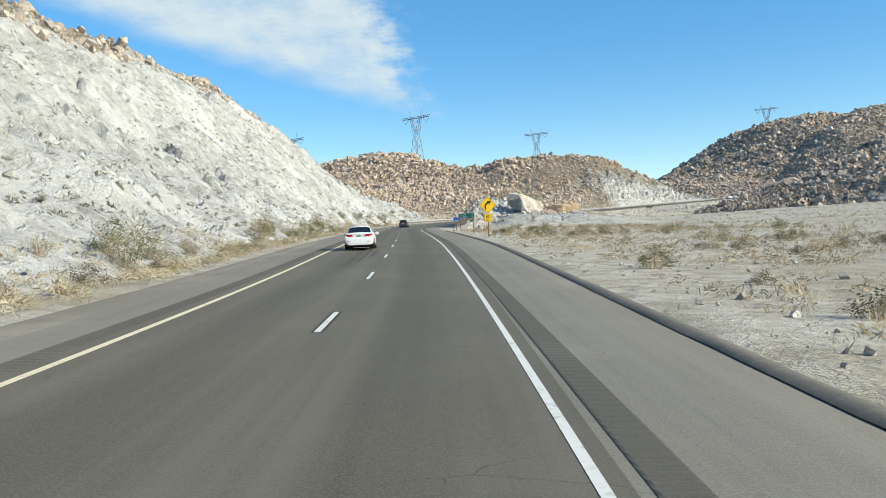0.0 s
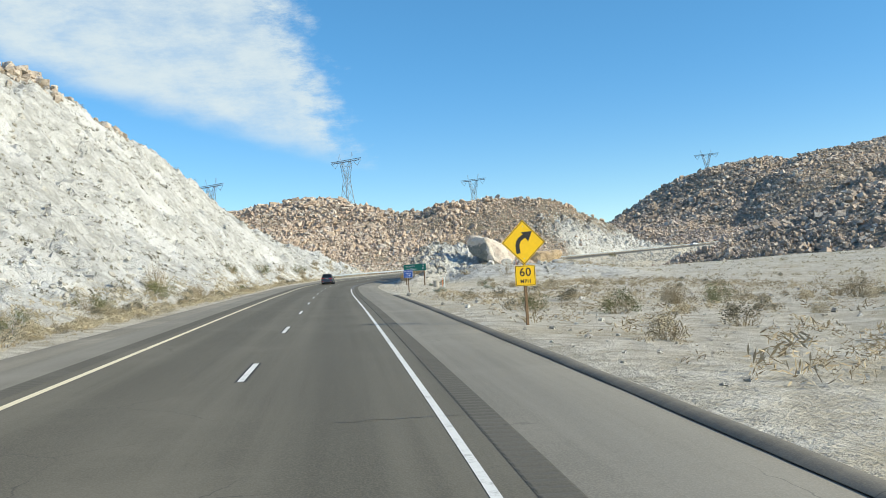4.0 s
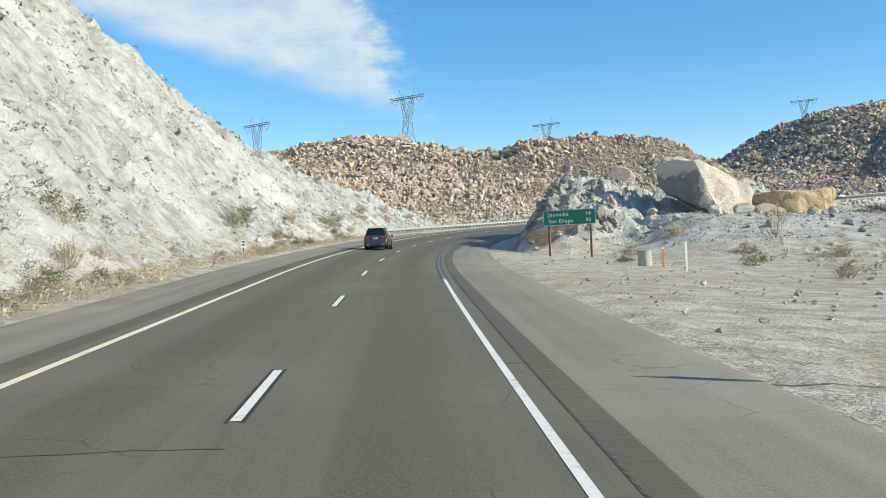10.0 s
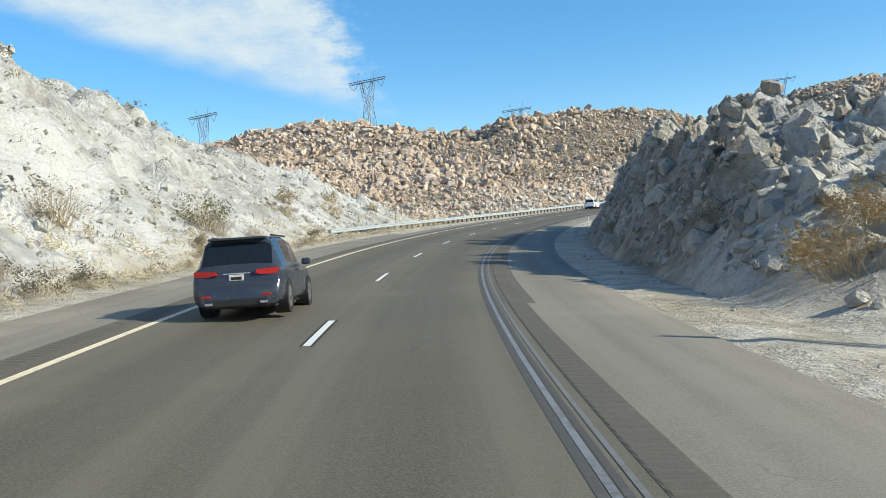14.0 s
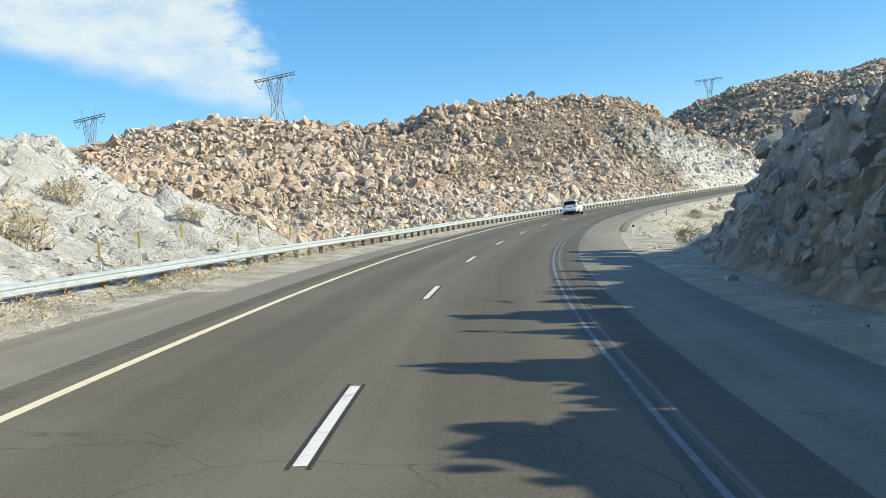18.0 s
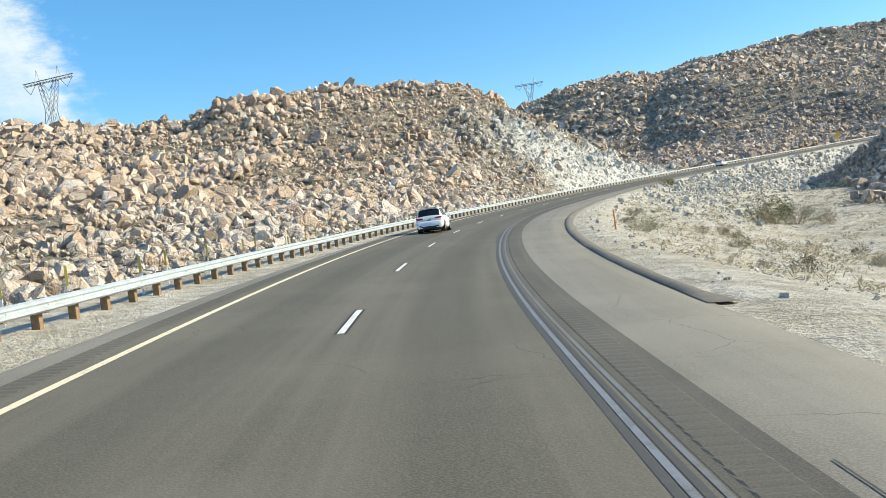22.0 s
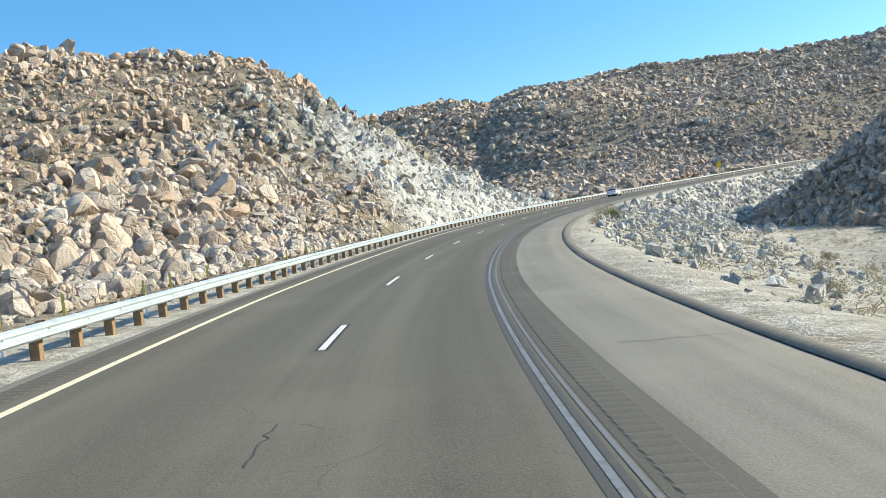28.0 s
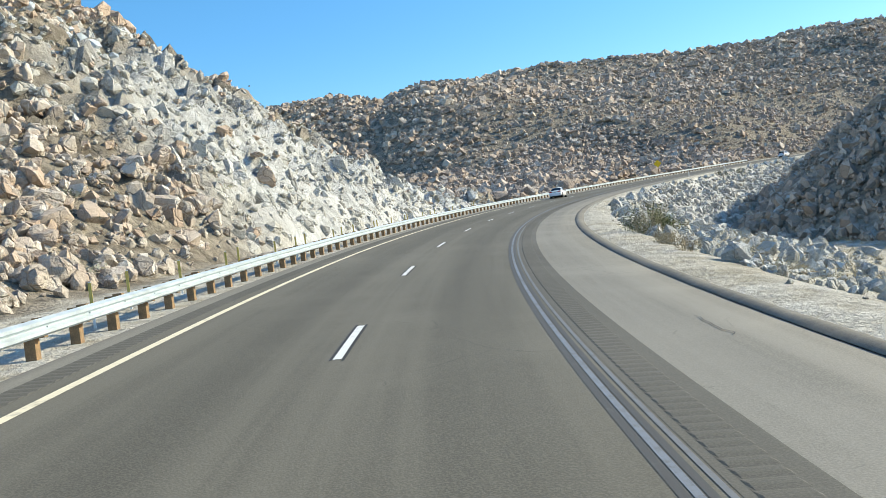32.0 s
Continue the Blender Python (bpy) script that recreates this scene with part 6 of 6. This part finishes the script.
RUST = [shrub_kind("rust", 590 + k, 0.9, 0.9, 120, 1100, DRY_TWIG, ORANGE_LEAF, 0.036, 0.007) for k in range(2)]
LABELS = {"straw": "dry straw-coloured bush on the sandy verge", "sage": "grey-brown sage bush on the sandy verge", "creosote": "olive green creosote bush beside the road", "bare": "tall bare twiggy bush at the foot of the cut", "pale": "pale blue-green brittlebush on the gravel", "rust": "rusty dry brush beside the rocks"}
rs = random.Random(11)
# foot of the white cut
for k in range(150):
    s = rs.uniform(-8, 252)
    o = -8.4 - abs(rs.gauss(0, 0.9))
    name, kinds = rs.choices((("straw", STRAW), ("sage", SAGE), ("bare", BARE), ("creosote", CREOSOTE)), (62, 26, 9, 3))[0]
    shrub(rs.choice(kinds), s, o - (1.0 if name in ("bare", "creosote") else 0), rs.uniform(0.45, 1.1), rs.uniform(0, 360), LABELS[name], "shrubs at the foot of the cut")
for s, o, name, kinds, z in ((24, -10.5, "creosote", CREOSOTE, 1.5), (60, -10.6, "bare", BARE, 1.7), (64, -10.9, "creosote", CREOSOTE, 1.3), (80, -9.8, "creosote", CREOSOTE, 0.8), (112, -10.5, "creosote", CREOSOTE, 1.3), (116, -11.2, "bare", BARE, 1.5), (165, -11.5, "creosote", CREOSOTE, 1.1), (198, -11.8, "creosote", CREOSOTE, 1.6), (216, -11.8, "bare", BARE, 1.5), (231, -11.4, "creosote", CREOSOTE, 1.5), (262, -12.4, "straw", STRAW, 2.3), (254, -13.6, "straw", STRAW, 1.9), (249, -12.2, "straw", STRAW, 1.7), (269, -14.5, "straw", STRAW, 1.6), (276, -12.4, "straw", STRAW, 1.3), (243, -8.8, "pale", PALE, 1.0), (262, -8.7, "pale", PALE, 0.7)):
    shrub(rs.choice(kinds), s, o, z, rs.uniform(0, 360), LABELS[name], "shrubs at the foot of the cut")
# the sandy wash and the turnout
for k in range(130):
    s, o = rs.uniform(-10, 190), 10 + abs(rs.gauss(0, 18))
    if 128 < s and o < 22:
        continue
    name, kinds = rs.choices((("straw", STRAW), ("sage", SAGE), ("bare", BARE), ("creosote", CREOSOTE)), (40, 44, 12, 4))[0]
    shrub(rs.choice(kinds), s, o, rs.uniform(0.6, 1.4), rs.uniform(0, 360), LABELS[name], "shrubs of the wash")
for s, o, name, kinds, z in ((93, 12, "creosote", CREOSOTE, 0.9), (141, 12.5, "pale", PALE, 1.1), (160, 20, "pale", PALE, 0.9), (196, 27, "bare", TALL, 2.2), (186, 14.8, "pale", PALE, 0.8), (204, 11.5, "rust", RUST, 1.9), (206, 12.8, "rust", RUST, 1.5), (196, 17, "straw", STRAW, 1.1), (200, 21, "straw", STRAW, 1.3), (192, 24, "straw", STRAW, 1.2), (213, 11.0, "sage", SAGE, 1.0), (238, 10.4, "sage", SAGE, 1.1), (286, 10.2, "sage", SAGE, 1.2), (396, 25.5, "creosote", CREOSOTE, 2.6), (400, 28.5, "creosote", CREOSOTE, 2.2), (396, 31.5, "bare", BARE, 1.7), (405, 26.0, "sage", SAGE, 1.6), (455, 9.9, "creosote", CREOSOTE, 1.35), (457.5, 10.2, "creosote", CREOSOTE, 1.2), (380, 12.2, "creosote", CREOSOTE, 0.9), (352, 12.0, "creosote", CREOSOTE, 1.0), (360, 11.5, "sage", SAGE, 1.0), (446, 9.2, "straw", STRAW, 0.9), (441, 9.0, "straw", STRAW, 0.8), (620, 10.5, "creosote", CREOSOTE, 1.4), (634, 11, "creosote", CREOSOTE, 1.2), (575, 11, "straw", STRAW, 1.2)):
    shrub(rs.choice(kinds), s, o, z, rs.uniform(0, 360), LABELS[name], "shrubs of the wash")
for k in range(36):
    s, o = rs.uniform(300, 440), 14 + abs(rs.gauss(0, 12))
    name, kinds = rs.choices((("straw", STRAW), ("sage", SAGE), ("bare", BARE)), (45, 40, 12))[0]
    shrub(rs.choice(kinds), s, o, rs.uniform(0.6, 1.3), rs.uniform(0, 360), LABELS[name], "shrubs of the wash")

# low brush too far off or too many to count
TUFTS = [leaf_mesh(700 + k, 28, 0.40, 0.42, 0.07, 0.36) for k in range(8)]
FINE_TUFTS = [leaf_mesh(720 + k, 36, 0.42, 0.6, 0.085, 0.16) for k in range(8)]
pts, s_, o_ = sprinkle_road(9500, -45, 285, -60, -11, 51, lambda x, y, s, o, u: u < 0.55 + 0.8 * fbm(x, y, 16, 3, 121))
scatter("slope_brush", TUFTS, pts, sizes(len(pts), 0.3, 0.75, 1.6, 52), GREY_LEAF, "low grey-brown brush dotted over the white cut", "brush", None, 0.1, seed=53)
pts, s_, o_ = sprinkle(5600, (5, 150, -60, 330), lambda x, y, s, o, u: (o > 36) & (foot_distance(x, y) < 3) & ~((s > 128) & (o < 24)) & (s < 300), 54)
scatter("wash_brush", TUFTS, pts, sizes(len(pts), 0.35, 0.8, 1.7, 55), DRY_LEAF, "dry straw-coloured brush over the sandy wash", "brush", None, 0.1, seed=56)
pts, s_, o_ = sprinkle(2400, (40, 200, 320, 500), lambda x, y, s, o, u: (o > 13) & (foot_distance(x, y) < 3) & (s > 300), 57)
scatter("wash_brush", TUFTS, pts, sizes(len(pts), 0.35, 0.75, 1.6, 58), DRY_LEAF, "dry straw-coloured brush over the sandy wash", "brush", None, 0.1, seed=59)
pts, s_, o_ = sprinkle(24000, (-120, 150, 320, 560), lambda x, y, s, o, u: (y < crest_y(x)) & (-o > 11.5) & (s > 288) & (s < 540) & (u < 0.95 - 0.95 * heaped(x, y)), 60)
scatter("ridge_brush", TUFTS, pts, sizes(len(pts), 0.4, 0.95, 1.9, 61), SCRUB_LEAF, "low grey-green brush between the boulders", "brush", None, 0.1, seed=62)
pts, s_, o_ = sprinkle(3600, (90, 700, 200, 900), lambda x, y, s, o, u: ((foot_distance(x, y) > 2) & (o > 12)) | ((s > 545) & (-o > 14)), 63)
scatter("hill_brush", TUFTS, pts, sizes(len(pts), 0.6, 1.3, 2.6, 64), GREY_LEAF, "low grey-brown brush between boulders on the hills", "brush", None, 0.1, seed=65)
pts, s_, o_ = sprinkle_road(7000, -30, 300, 9.0, 46, 71, lambda x, y, s, o, u: ~((s > 128) & (o < 24)) & (u < 0.55 + 0.6 * fbm(x, y, 9, 2, 127)))
scatter("near_brush", FINE_TUFTS, pts, sizes(len(pts), 0.4, 0.9, 1.7, 72), DRY_TWIG, "dry grey-brown brush on the verge of the wash", "brush", None, 0.1, seed=73)
pts, s_, o_ = sprinkle_road(5600, -15, 288, -12.5, -7.6, 74, lambda x, y, s, o, u: u < (0.8 - 0.14 * (-8.0 - o)) + 0.6 * fbm(x, y, 8, 2, 129))
scatter("cut_foot_brush", FINE_TUFTS, pts, sizes(len(pts), 0.3, 0.7, 1.4, 75), DRY_LEAF, "dry straw-coloured brush along the foot of the cut", "brush", None, 0.1, seed=76)
pts, s_, o_ = sprinkle_road(7000, 296, 520, 10.2, 60, 77, lambda x, y, s, o, u: u < 0.55 + 0.7 * fbm(x, y, 9, 2, 133))
scatter("bend_brush", FINE_TUFTS, pts, sizes(len(pts), 0.35, 0.8, 1.6, 78), DRY_LEAF, "dry straw-coloured brush below the embankment", "brush", None, 0.1, seed=79)
SPECKS = [leaf_mesh(740 + k, 15, 0.30, 0.33, 0.062, 0.38) for k in range(6)]
pts, s_, o_ = sprinkle_road(20000, -45, 285, -58, -10.5, 80, lambda x, y, s, o, u: u < 0.5 + 0.9 * fbm(x, y, 10, 3, 135))
scatter("slope_scrub", SPECKS, pts, sizes(len(pts), 0.2, 0.42, 1.0, 81), GREY_LEAF, "tiny dry plants speckled over the white cut", "brush", None, 0.1, seed=82)
# dry grass along both pavement edges
BLADES = [twig_mesh("grass", 800 + k, 6, 0.22, 0.2, None, 0.006) for k in range(5)]
pts, s_, o_ = sprinkle_road(2800, -15, 250, -9.2, -6.3, 66, lambda x, y, s, o, u: u < 0.4 + 0.8 * fbm(x, y, 5, 2, 125) - 0.25 * (o + 8.6))
scatter("verge_grass", BLADES, pts, sizes(len(pts), 0.4, 0.9, 1.8, 67), DRY_LEAF, "dry grass tufts along the edge of the pavement", "grass", None, 0.1, seed=68)
